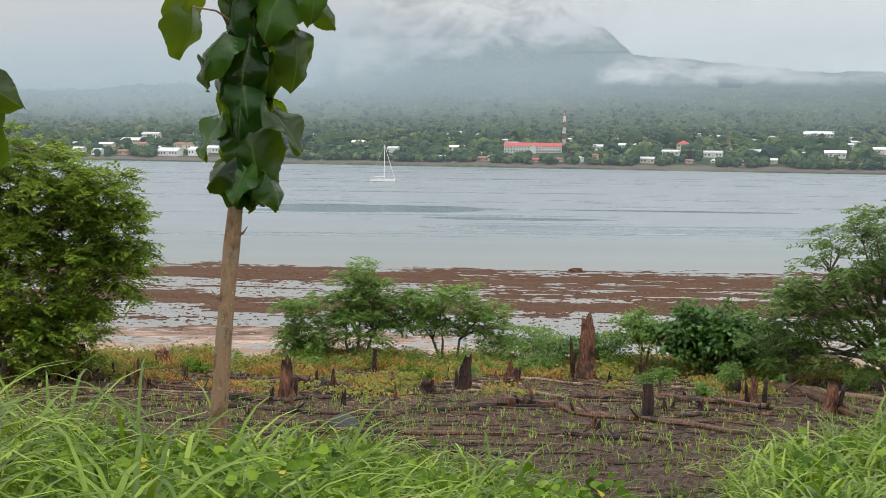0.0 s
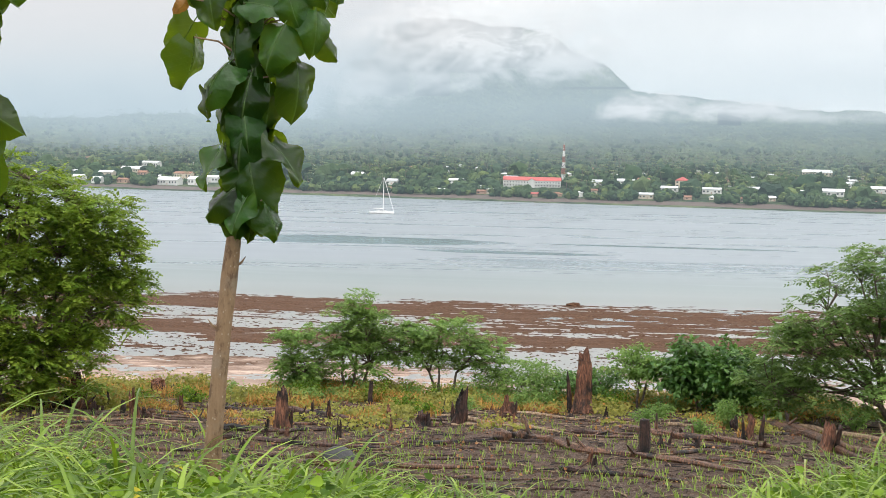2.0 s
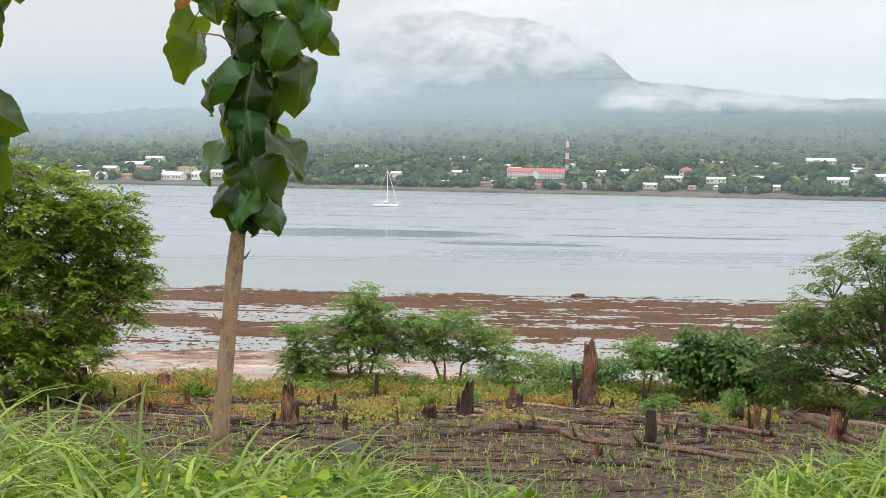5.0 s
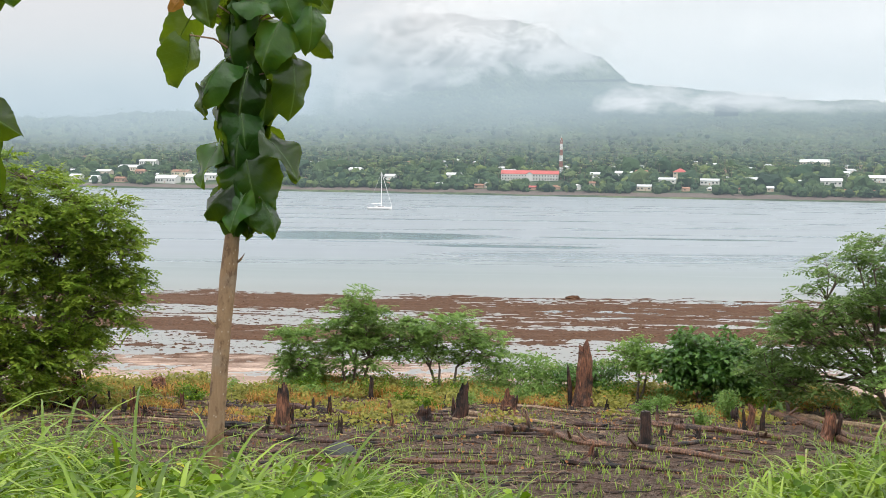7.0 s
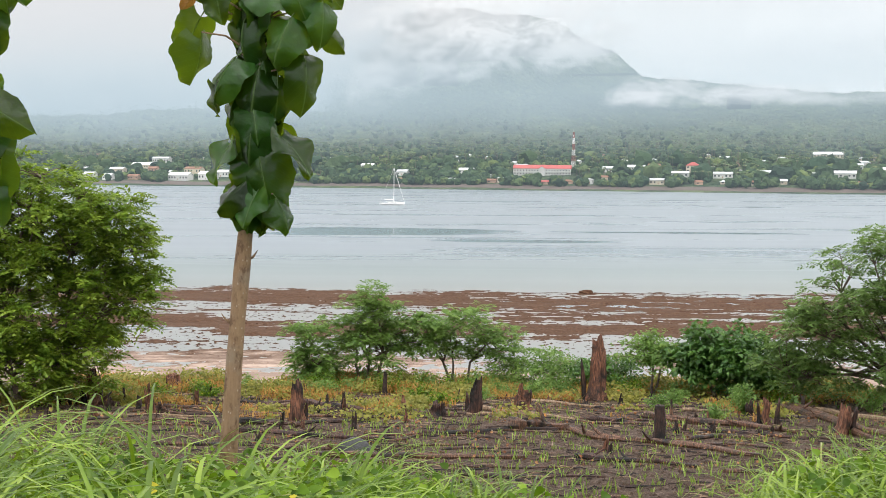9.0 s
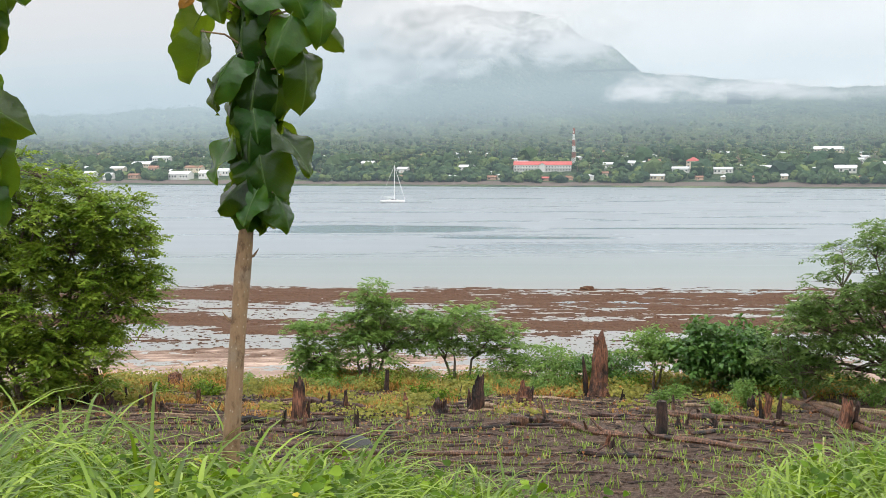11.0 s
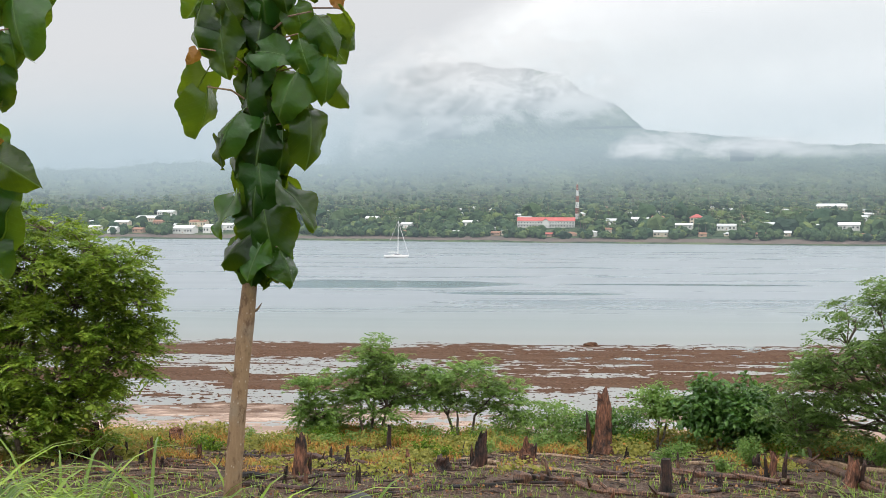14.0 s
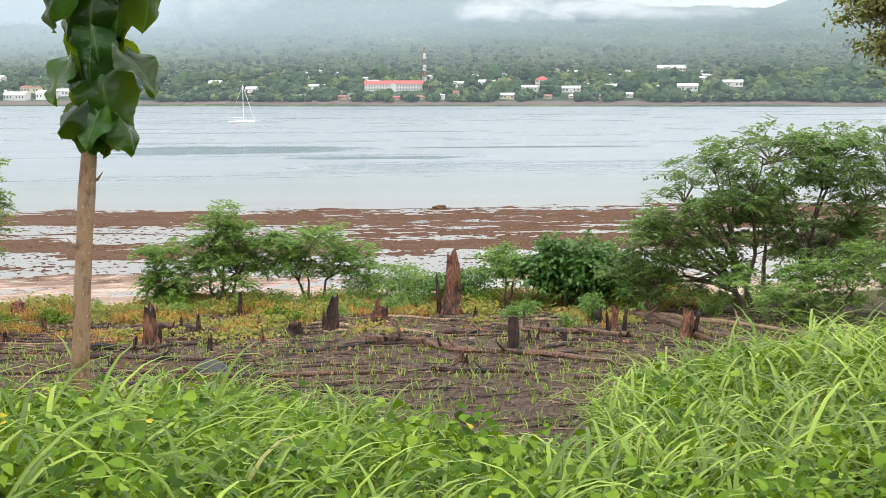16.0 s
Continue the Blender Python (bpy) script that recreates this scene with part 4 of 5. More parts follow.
tree("leafy_shrub", on_ground(9.6, 20.4), [(0, 0, 0.7, 0.9, 0.45), (0.9, 0, 0.9, 0.9, 0.6), (2.0, 0, 1.2, 0.9, 0.8)], [(0, 0), (0.6, 0), (1.4, 0)], 0.08, M_SHRUB, 41,
     "feathery light green shrubs below a wide tree", 80, 150, 0.14, thick=0.035, category="bush", feather=0.3)
tree("roadside_tree", on_ground(9.45, 15.8),
     [(0.1, 0, 5.8, 1.35, 1.1), (-0.2, 0, 4.9, 1.0, 0.6), (-0.25, 0, 4.35, 0.6, 0.6), (1.4, 0, 5.0, 1.2, 1.4), (0.75, 0, 3.2, 0.7, 0.7), (0.9, 0, 2.2, 0.75, 0.7), (0.9, 0, 1.2, 0.9, 0.6)],
     [(0.7, 0.0), (1.0, 0.1)], 0.10, M_TREE_C, 40, "tall olive-green tree hanging over the slope", 270, 135, 0.17, thick=0.10)

# ------------------------------------------------------------------ burnt field: stumps, logs, stones, seedlings
def snag(name, x, y, height, width, material, seed, label, jag=0.3, lean=(0.0, 0.0), spikes=(), flare=1.35, flat_top=False):
    """A broken tree stump with fluted sides, a splintered crown and spreading root collar."""
    rng = random.Random(seed)
    sides, rings = 22, 10
    ob = empty(name, on_ground(x, y), rng.uniform(0, 6))
    prof = [1 + 0.16 * noise.noise((math.cos(k * math.tau / sides) * 1.3, math.sin(k * math.tau / sides) * 1.3, seed * 3.7)) + rng.uniform(-0.13, 0.13) for k in range(sides)]
    tops = [height, height * 0.97, height * 0.94]
    while len(tops) < sides:
        prong = height * (1 - (0.02 if flat_top else 1.9 * jag * rng.random() ** 1.3))
        tops += [prong * (1 - rng.uniform(0, 0.01 if flat_top else 0.09)) for _ in range(rng.randint(2, 5))]
    verts, faces = [], []
    for i in range(rings + 1):
        f = i / rings
        for k in range(sides):
            a = k * math.tau / sides
            z = f * tops[k] - (0.1 if i == 0 else 0)
            r = width / 2 * prof[k] * (flare - (flare - 1) * min(1, f * 3.5)) * (1 - 0.25 * f) * (1 + 0.12 * noise.noise((a * 2, f * 5, seed)))
            if f > 0.8 and not flat_top:
                r *= 1 - 0.35 * (f - 0.8) / 0.2 * rng.random()
            bend = 0.0 if flat_top else 0.3 * width * noise.noise((z * 2.2 / max(height, 0.3), seed * 2.3, 0.0))
            verts.append((r * math.cos(a) + lean[0] * z + bend, r * math.sin(a) + lean[1] * z, z))
    for i in range(rings):
        for k in range(sides):
            k2 = (k + 1) % sides
            faces.append((i * sides + k, i * sides + k2, (i + 1) * sides + k2, (i + 1) * sides + k))
    low = min(tops) if flat_top else 0.6 * min(tops) + 0.3 * sum(tops[:sides]) / sides
    c0 = len(verts)
    for k in range(sides):
        v = verts[rings * sides + k]
        verts.append((v[0] * 0.55, v[1] * 0.55, (tops[k] if flat_top else 0.5 * (tops[k] + low))))
    for k in range(sides):
        k2 = (k + 1) % sides
        faces.append((rings * sides + k, rings * sides + k2, c0 + k2, c0 + k))
    verts.append((lean[0] * low, lean[1] * low, low))
    for k in range(sides):
        faces.append((c0 + k, c0 + (k + 1) % sides, len(verts) - 1))
    part("stem", (verts, faces), material, ob)
    for sx, sh, sw in spikes:
        h = Heap()
        tube(h, [(sx, 0, -0.08), (sx * 1.1, 0.02, sh * 0.5), (sx * 1.25, 0, sh * 0.85), (sx * 1.3, 0.02, sh)], [sw, sw * 0.8, sw * 0.55, 0.006], 7, 0.25, rng)
        p = part("splinter", h.both(), M_CHAR, ob, "charred upright splinter")
        p.matrix_basis = Matrix.Rotation(-ob.rotation_euler.z, 4, "Z")
    h = Heap()
    for _ in range(4):
        a = rng.uniform(0, math.tau)
        d = Vector((math.cos(a), math.sin(a), 0)) * width
        tube(h, [tuple(d * 0.3 + Vector((0, 0, 0.10 * min(1, height)))), tuple(d * 0.62 + Vector((0, 0, 0.02))), tuple(d * 0.95 + Vector((0, 0, -0.06)))], [width * 0.15, width * 0.1, width * 0.04], 6, 0.15, rng)
    part("root", h.both(), material, ob)
    return tagged(ob, label, "tree stump", "stumps in the field")


STUMPS = [
    (3.45, 24.4, 1.50, 0.42, M_STUMP, "tall weathered brown stump with a splintered top", 0.09, (-0.03, 0), ((-0.27, 0.95, 0.06),)),
    (0.69, 20.7, 0.76, 0.25, M_CHAR, "blackened pointed stump standing in the field", 0.32, (0.12, 0), ((-0.1, 0.45, 0.05),)),
    (1.63, 21.6, 0.52, 0.33, M_STUMP, "short wide burnt stump with a jagged edge", 0.35, (-0.05, 0), ((0.13, 0.40, 0.05),)),
    (-2.39, 19.7, 0.78, 0.23, M_STUMP, "reddish-brown burnt post-like stump", 0.15, (0.0, 0), ((0.14, 0.42, 0.04),)),
    (-1.10, 24.9, 0.56, 0.11, M_CHAR, "thin black charred post", 0.2, (0.0, 0), ()),
    (0.0, 20.6, 0.34, 0.20, M_CHAR, "small forked charred stump", 0.5, (-0.1, 0), ((0.09, 0.30, 0.03),)),
    (3.41, 17.3, 0.55, 0.20, M_CHAR, "sawn dark brown stump with a flat top", 0.03, (0.05, 0), ()),
    (-5.12, 20.5, 0.60, 0.19, M_STUMP, "leaning brown stump among fallen poles", 0.35, (-0.12, 0), ((0.14, 0.25, 0.05),)),
    (-6.15, 27.0, 0.40, 0.38, M_STUMP, "squat dark stump at the edge of the slope", 0.15, (0.0, 0), ((0.25, 0.28, 0.05),)),
    (-6.55, 22.0, 0.78, 0.26, M_STUMP, "ragged brown stump beside a burnt log", 0.5, (0.08, 0), ((-0.2, 0.35, 0.07),)),
    (5.70, 19.6, 0.52, 0.14, M_STUMP, "slim burnt stump with several shoots", 0.3, (0.05, 0), ((0.16, 0.5, 0.045), (-0.13, 0.42, 0.04))),
    (6.50, 18.3, 0.58, 0.24, M_STUMP, "orange-brown split stump against fallen logs", 0.3, (-0.15, 0), ((0.2, 0.5, 0.06),)),
    (7.95, 25.0, 0.50, 0.25, M_PALE, "pale bleached stump with a broken top", 0.5, (0.05, 0), ()),
    (5.78, 21.0, 0.33, 0.17, M_CHAR, "small black stump under new green shoots", 0.3, (0.0, 0), ()),
    (-3.75, 20.2, 0.40, 0.10, M_STUMP, "thin burnt stub in the soil", 0.3, (0.1, 0), ()),
    (-6.05, 21.2, 0.30, 0.09, M_CHAR, "thin charred stub in the soil", 0.2, (0.0, 0), ()),
    (-1.75, 21.5, 0.40, 0.07, M_CHAR, "thin charred stake in the soil", 0.2, (-0.05, 0), ()),
    (-2.1, 22.0, 0.35, 0.07, M_CHAR, "thin charred stake in the soil", 0.2, (0.1, 0), ()),
    (-0.5, 19.6, 0.28, 0.10, M_STUMP, "small brown stub in the soil", 0.4, (0.05, 0), ()),
    (4.6, 24.3, 0.36, 0.07, M_CHAR, "thin charred stake in the soil", 0.2, (-0.05, 0), ()),
]
for k, (x, y, hgt, wid, mt, lab, jag, lean, spk) in enumerate(STUMPS):
    snag("tree_stump", x, y, hgt, wid, mt, k + 1, lab, jag, lean, spk, 1.1 if k == 6 else 1.35, k == 6)

rng = random.Random(88)
for k in range(46):
    x, y = rng.uniform(-7.2, 7.6), 15.5 + 9.5 * rng.random() ** 0.7
    snag("tree_stump", x, y, rng.uniform(0.14, 0.4), rng.uniform(0.05, 0.12), rng.choice((M_CHAR, M_STUMP, M_CHAR)), 40 + k, "short burnt stub standing in the soil", 0.4, (rng.gauss(0, 0.15), rng.gauss(0, 0.1)))


def log(a, b, radius, material, seed, label, group="felled logs"):
    """A felled trunk lying on the slope, with bends, knots and snapped side branches."""
    rng = random.Random(seed)
    (ax, ay), (bx, by) = a, b
    base = on_ground((ax + bx) / 2, (ay + by) / 2)
    ob = empty("felled_log", base)
    n = 9
    pts, rad = [], []
    side = Vector((-(by - ay), bx - ax, 0)).normalized()
    for i in range(n + 1):
        f = i / n
        p = Vector((ax + (bx - ax) * f, ay + (by - ay) * f, 0)) + side * 0.8 * radius * math.sin(f * 7 + seed) + side * rng.gauss(0, 0.4 * radius)
        r = 0.66 * radius * (1.1 - 0.55 * f) * rng.uniform(0.82, 1.15)
        pts.append((p.x - base[0], p.y - base[1], ground_z(p.x, p.y) + r * 0.72 - base[2]))
        rad.append(r)
    h = Heap()
    tube(h, pts, rad, 9, 0.14, rng)
    part("trunk", h.both(), material, ob)
    for _ in range(rng.randint(1, 3)):
        i = rng.randint(1, n - 1)
        p = Vector(pts[i])
        d = Vector((rng.gauss(0, 0.6), rng.gauss(0, 0.4), rng.uniform(0.05, 0.5))).normalized()
        ln = min(0.32, radius * rng.uniform(2.0, 5.5))
        h = Heap()
        tube(h, [tuple(p), tuple(p + d * ln * 0.5), tuple(p + d * ln + Vector((0, 0, 0.02)))], [radius * 0.34, radius * 0.26, radius * 0.1], 6, 0.1, rng)
        part("branch_stub", h.both(), material, ob)
    return tagged(ob, label, "log", group)


LOGS = [
    ((7.1, 23.0), (6.75, 16.8), 0.14, M_LOG), ((6.8, 22.4), (7.3, 16.9), 0.12, M_LOG), ((7.4, 22.6), (8.6, 17.2), 0.09, M_PALE),
    ((3.7, 20.4), (5.8, 18.3), 0.12, M_LOG), ((2.1, 17.9), (4.5, 15.6), 0.095, M_LOG), ((1.15, 18.3), (2.1, 18.6), 0.15, M_LOG),
    ((-3.4, 19.2), (-2.4, 19.2), 0.10, M_CHAR), ((-2.7, 22.4), (-0.9, 21.3), 0.11, M_CHAR), ((-4.1, 25.5), (-2.5, 25.3), 0.11, M_CHAR), ((0.8, 21.2), (2.4, 20.0), 0.075, M_PALE),
    ((-0.2, 17.6), (2.3, 18.5), 0.06, M_CHAR), ((-3.2, 18.0), (-0.6, 17.4), 0.07, M_CHAR), ((-2.4, 18.9), (-0.7, 20.6), 0.06, M_CHAR),
    ((-6.8, 20.6), (-3.8, 19.9), 0.05, M_PALE), ((-5.2, 21.8), (-1.6, 21.3), 0.06, M_LOG), ((-4.2, 23.0), (-2.6, 22.8), 0.08, M_CHAR),
    ((-1.9, 22.8), (1.2, 22.2), 0.045, M_PALE), ((1.0, 21.0), (3.0, 20.1), 0.05, M_LOG), ((1.7, 23.4), (4.2, 22.0), 0.05, M_PALE),
    ((3.9, 22.6), (6.4, 22.0), 0.07, M_LOG), ((4.2, 24.2), (5.7, 23.0), 0.06, M_CHAR), ((-1.6, 15.1), (1.2, 15.2), 0.075, M_LOG),
    ((1.9, 15.4), (3.4, 14.7), 0.07, M_CHAR), ((3.4, 16.9), (5.1, 16.4), 0.05, M_LOG), ((-7.4, 22.3), (-6.0, 21.8), 0.13, M_CHAR),
    ((0.2, 24.3), (1.3, 22.8), 0.045, M_PALE), ((-3.4, 20.5), (-1.6, 20.2), 0.055, M_LOG), ((4.2, 18.1), (6.3, 17.4), 0.05, M_CHAR),
    ((-6.4, 18.9), (-3.7, 18.5), 0.05, M_LOG), ((0.3, 13.8), (2.0, 13.4), 0.045, M_CHAR), ((2.6, 24.7), (4.6, 24.6), 0.06, M_PALE),
    ((-1.4, 23.9), (0.2, 23.3), 0.035, M_PALE), ((-4.0, 24.0), (-2.4, 24.6), 0.04, M_PALE), ((2.7, 20.1), (3.9, 19.2), 0.07, M_CHAR),
]
KIND = {M_LOG: "wet brown felled log lying across the field", M_CHAR: "charred black log lying on the soil", M_PALE: "pale barkless pole lying on the field"}
for k, (a, b, r, mt) in enumerate(LOGS):
    log(a, b, r, mt, 100 + k, KIND[mt])


rng = random.Random(77)
for k in range(80):
    x, y = rng.uniform(-7.2, 7.5), 13.5 + 11.5 * rng.random() ** 0.6
    t, ln = rng.gauss(0, 0.35), rng.uniform(0.6, 2.2)
    mt = rng.choice((M_LOG, M_CHAR, M_LOG, M_PALE, M_LOG))
    log((x, y), (x + math.cos(t) * ln, y + math.sin(t) * ln), rng.uniform(0.025, 0.055), mt, 300 + k,
        {M_LOG: "thin brown branch lying on the soil", M_CHAR: "thin charred branch lying on the soil", M_PALE: "thin pale stripped pole on the soil"}[mt], "fallen branches")


def weed_clump(x, y, r, h, material, seed, label):
    """A knee-high weed: stalks from one root, each with sprays of small leaves."""
    rg = random.Random(seed)
    ob = empty("weed_clump", on_ground(x, y))
    stalks, leaves = Heap(), Heap()
    for _ in range(16):
        a, q = rg.uniform(0, math.tau), rg.random() ** 0.6
        tip = Vector((math.cos(a) * r * q, math.sin(a) * r * q, h * (1.05 - 0.45 * q * q) * rg.uniform(0.75, 1.1)))
        tube(stalks, [(0, 0, -0.03), tuple(tip * 0.5 + Vector((0, 0, 0.05))), tuple(tip)], [0.008, 0.006, 0.003], 4, 0, rg, False)
        for f in (0.45, 0.7, 1.0):
            leaf_spray(leaves, tip * f, 0.055, rg, 0.055, 12, 0.5)
    tagged(part("stalk", stalks.both(), M_SHRUB, ob), kind="stuff")
    part("foliage", leaves.both(), material, ob)
    return tagged(ob, label, "weed", "weeds at the field's edge")


WEEDS = [(-0.9, 25.7, 0.55, 0.45), (1.0, 26.2, 0.6, 0.5), (-3.0, 26.6, 0.5, 0.4), (4.3, 25.4, 0.6, 0.5), (-1.3, 26.6, 0.5, 0.45), (2.0, 24.0, 0.4, 0.35), (0.1, 22.6, 0.3, 0.25), (-2.4, 24.3, 0.4, 0.3), (4.4, 22.2, 0.35, 0.3), (-5.8, 23.6, 0.4, 0.35), (5.0, 20.4, 0.3, 0.3), (-0.2, 26.4, 0.5, 0.45),
         (0.35, 25.6, 0.5, 0.5), (-1.9, 25.9, 0.4, 0.35), (-4.4, 26.3, 0.45, 0.35), (-5.3, 25.4, 0.4, 0.3), (2.3, 25.4, 0.45, 0.45), (1.35, 24.6, 0.35, 0.35), (-0.4, 24.1, 0.35, 0.3), (5.75, 21.2, 0.3, 0.55),
         (6.1, 22.8, 0.4, 0.4), (7.2, 23.6, 0.5, 0.5), (4.9, 23.4, 0.35, 0.3), (-3.4, 25.0, 0.35, 0.3), (-2.6, 26.2, 0.4, 0.4), (3.0, 25.9, 0.5, 0.4), (8.4, 22.0, 0.5, 0.5), (-4.9, 24.6, 0.35, 0.25), (0.9, 23.3, 0.3, 0.25), (5.3, 25.0, 0.4, 0.35)]
for k, (x, y, r, h) in enumerate(WEEDS):
    weed_clump(x, y, r, h, M_SHRUB if k % 3 else M_HERB, 500 + k, "fresh light green weed on the burnt field" if k % 3 else "yellow-green leafy weed on the burnt field")


def build_rock():
    bm = bmesh.new()
    bmesh.ops.create_icosphere(bm, subdivisions=4, radius=1)
    for v in bm.verts:
        v.co *= 1 + 0.16 * noise.noise(v.co * 1.1) + 0.05 * noise.noise(v.co * 4)
        v.co = Vector((v.co.x * 0.235, v.co.y * 0.2, max(v.co.z, -0.5) * 0.17))
    me = bpy.data.meshes.new("boulder")
    bm.to_mesh(me)
    bm.free()
    me.materials.append(M_ROCK)
    me.polygons.foreach_set("use_smooth", [True] * len(me.polygons))
    ob = new("boulder", me)
    ob.location = Vector(on_ground(-1.12, 15.9)) + Vector((0, 0, 0.07))
    tagged(ob, "smooth dark grey wet boulder half sunk in soil", "rock")


def build_litter():
    """Twigs, chips and clods over the field."""
    rng = random.Random(5)
    wood, chips, clods = Heap(), Heap(), Heap()
    for _ in range(2600):
        x, y = rng.uniform(-8, 10), rng.uniform(10.5, 26.5)
        t, ln = rng.gauss(0, 0.8) + rng.choice((0, math.pi)), rng.uniform(0.06, 0.5)
        z = ground_z(x, y)
        tube(rng.choice((wood, wood, chips)), [(x, y, z + 0.01), (x + math.cos(t) * ln * 0.5, y + math.sin(t) * ln * 0.5, z + rng.uniform(0.01, 0.03)), (x + math.cos(t) * ln, y + math.sin(t) * ln, ground_z(x + math.cos(t) * ln, y + math.sin(t) * ln) + 0.01)],
             [0.010 * rng.uniform(0.5, 1.6), 0.008, 0.004], 4, 0, rng)
    for _ in range(9000):
        x, y = rng.uniform(-7, 9), rng.uniform(9, 24)
        s, z = 0.012 + 0.035 * rng.random() ** 2.5, ground_z(x, y)
        c = [(x + s * rng.uniform(0.6, 1.3), y, z), (x, y + s, z), (x - s * rng.uniform(0.6, 1.3), y, z), (x, y - s, z), (x + s * rng.gauss(0, 0.3), y + s * rng.gauss(0, 0.3), z + s * rng.uniform(0.5, 1.1))]
        clods.add(c, [(0, 1, 4), (1, 2, 4), (2, 3, 4), (3, 0, 4)])
    dead = Heap()
    for _ in range(4200):
        x, y = rng.uniform(-8, 9), rng.uniform(14.5, 27.5)
        if noise.noise((x * 0.6, y * 0.6, 40.0)) < 0.0:
            continue
        broad_leaf(dead, (x, y, ground_z(x, y) + rng.uniform(0.015, 0.05)), rng.uniform(0.025, 0.06), (rng.gauss(0, 0.6), rng.gauss(-0.2, 0.6), 1), rng.uniform(0, math.tau))
    tagged(mesh_ob("dead_leaves", *dead.both(), M_DEAD), "rusty dead leaves scattered on the soil", "leaves", kind="stuff")
    tagged(mesh_ob("burnt_twigs", *wood.both(), M_CHAR), "charred twigs strewn over the soil", "twigs", kind="stuff")
    tagged(mesh_ob("pale_twigs", *chips.both(), M_PALE), "pale dry twigs and chips on the soil", "twigs", kind="stuff")
    tagged(mesh_ob("soil_clods", *clods.both(), M_SOIL), "small dark clods of earth", "soil", kind="stuff")


def build_seedlings():
    """Young maize in rough rows, and weeds, fresh and dry, towards the lower edge."""
    rng = random.Random(6)
    maize, weed, dry = Heap(), Heap(), Heap()
    for row in range(30):
        y0 = 10.6 + row * 0.42
        x = -8.0
        while x < 9:
            x += rng.uniform(0.08, 0.22)
            y = y0 + 0.35 * noise.noise((x * 0.3, row * 1.0, 0)) + rng.gauss(0, 0.08)
            if rng.random() < 0.25 + 0.5 * smooth_step(17, 22, y):
                continue
            z = ground_z(x, y)
            tall = rng.uniform(0.06, 0.14)
            for _ in range(rng.randint(3, 5)):
                blade(maize, (x + rng.gauss(0, 0.03), y + rng.gauss(0, 0.03), z - 0.01), tall * rng.uniform(0.8, 1.4), 0.014, rng.uniform(0.02, 0.4), rng.uniform(0.3, 1.4), rng.uniform(0, math.tau))
    n = 0
    while n < 3000:
        x, y = rng.uniform(-9, 10), rng.uniform(19.0, 29.5)
        k = noise.noise((x * 0.55, y * 0.55, 31.0))
        if rng.random() > smooth_step(20.5, 25.5, y) * 0.4 + 1.5 * k * smooth_step(18.5, 22.5, y) - 0.6 * smooth_step(6.0, 6.6, x) * smooth_step(24.0, 23.0, y):
            continue
        if any(abs(x - p[0]) < 0.35 and -0.9 < y - p[1] < 0.3 for p in STUMPS):
            continue
        n += 1
        z, tall = ground_z(x, y), rng.uniform(0.05, 0.19) * (0.65 + 0.9 * smooth_step(22, 27, y)) * (1 + 0.7 * k)
        q = noise.noise((x * 0.9, y * 0.9, 77.0))
        heap, cnt = (dry, 14) if q > -0.02 and rng.random() < 0.75 else (weed, 22)
        for _ in range(cnt):
            if heap is dry:
                blade(dry, (x + rng.gauss(0, 0.08), y + rng.gauss(0, 0.08), z - 0.01), tall * 1.5, 0.016, rng.uniform(0.1, 0.6), rng.uniform(0.3, 1.6), rng.uniform(0, math.tau))
            else:
                broad_leaf(weed, (x + rng.gauss(0, 0.12), y + rng.gauss(0, 0.12), z + tall * rng.uniform(0.2, 1.3)), rng.uniform(0.035, 0.085), (rng.gauss(0, 0.6), rng.gauss(-0.3, 0.6), 1), rng.uniform(0, math.tau))
    tagged(mesh_ob("maize_seedlings", *maize.both(), M_MAIZE, True), "young green maize seedlings in rough rows", "seedlings", kind="stuff")
    tagged(mesh_ob("field_weeds", *weed.both(), M_WEED, True), "yellow-green weeds spreading over the lower field", "weeds", kind="stuff")
    tagged(mesh_ob("dry_weeds", *dry.both(), M_STRAW, True), "orange-brown withered grass tufts", "grass", kind="stuff")


def build_slope_scrub():
    """Low growth that covers the steep fall from the field to the shore."""
    rng = random.Random(7)
    h = Heap()
    for _ in range(2600):
        y = rng.uniform(28.5, 66)
        x = rng.uniform(-0.55 * y, 0.75 * y)
        s = rng.uniform(0.15, 0.4)
        leaf_spray(h, (x, y, ground_z(x, y) + s * 0.6), 0.16, rng, s * 0.7, 9, 0.6)
    tagged(mesh_ob("slope_scrub", *h.both(), M_TREE_B), "low green scrub on the steep shore slope", "scrub", kind="stuff")


build_rock()
build_litter()
build_seedlings()
build_slope_scrub()

# ------------------------------------------------------------------ far shore: beach, town, groves
M_WHITE = plain_material("white_wall", (0.66, 0.65, 0.62), (0.78, 0.77, 0.74), 0.4, 0.8, 0.1, 0.02)
M_CREAM = plain_material("cream_wall", (0.55, 0.47, 0.36), (0.66, 0.58, 0.46), 0.4, 0.8, 0.1, 0.02)
M_PINK = plain_material("ochre_wall", (0.48, 0.3, 0.22), (0.56, 0.38, 0.28), 0.4, 0.8, 0.1, 0.02)
M_RED_ROOF = plain_material("red_roof", (0.4, 0.075, 0.065), (0.5, 0.11, 0.09), 0.2, 0.55, 0.2, 0.05)
M_RUST_ROOF = plain_material("rusty_roof", (0.2, 0.09, 0.05), (0.36, 0.19, 0.12), 0.3, 0.7, 0.3, 0.05)
M_ZINC = plain_material("zinc_roof", (0.5, 0.52, 0.53), (0.72, 0.74, 0.75), 0.25, 0.5, 0.2, 0.05)
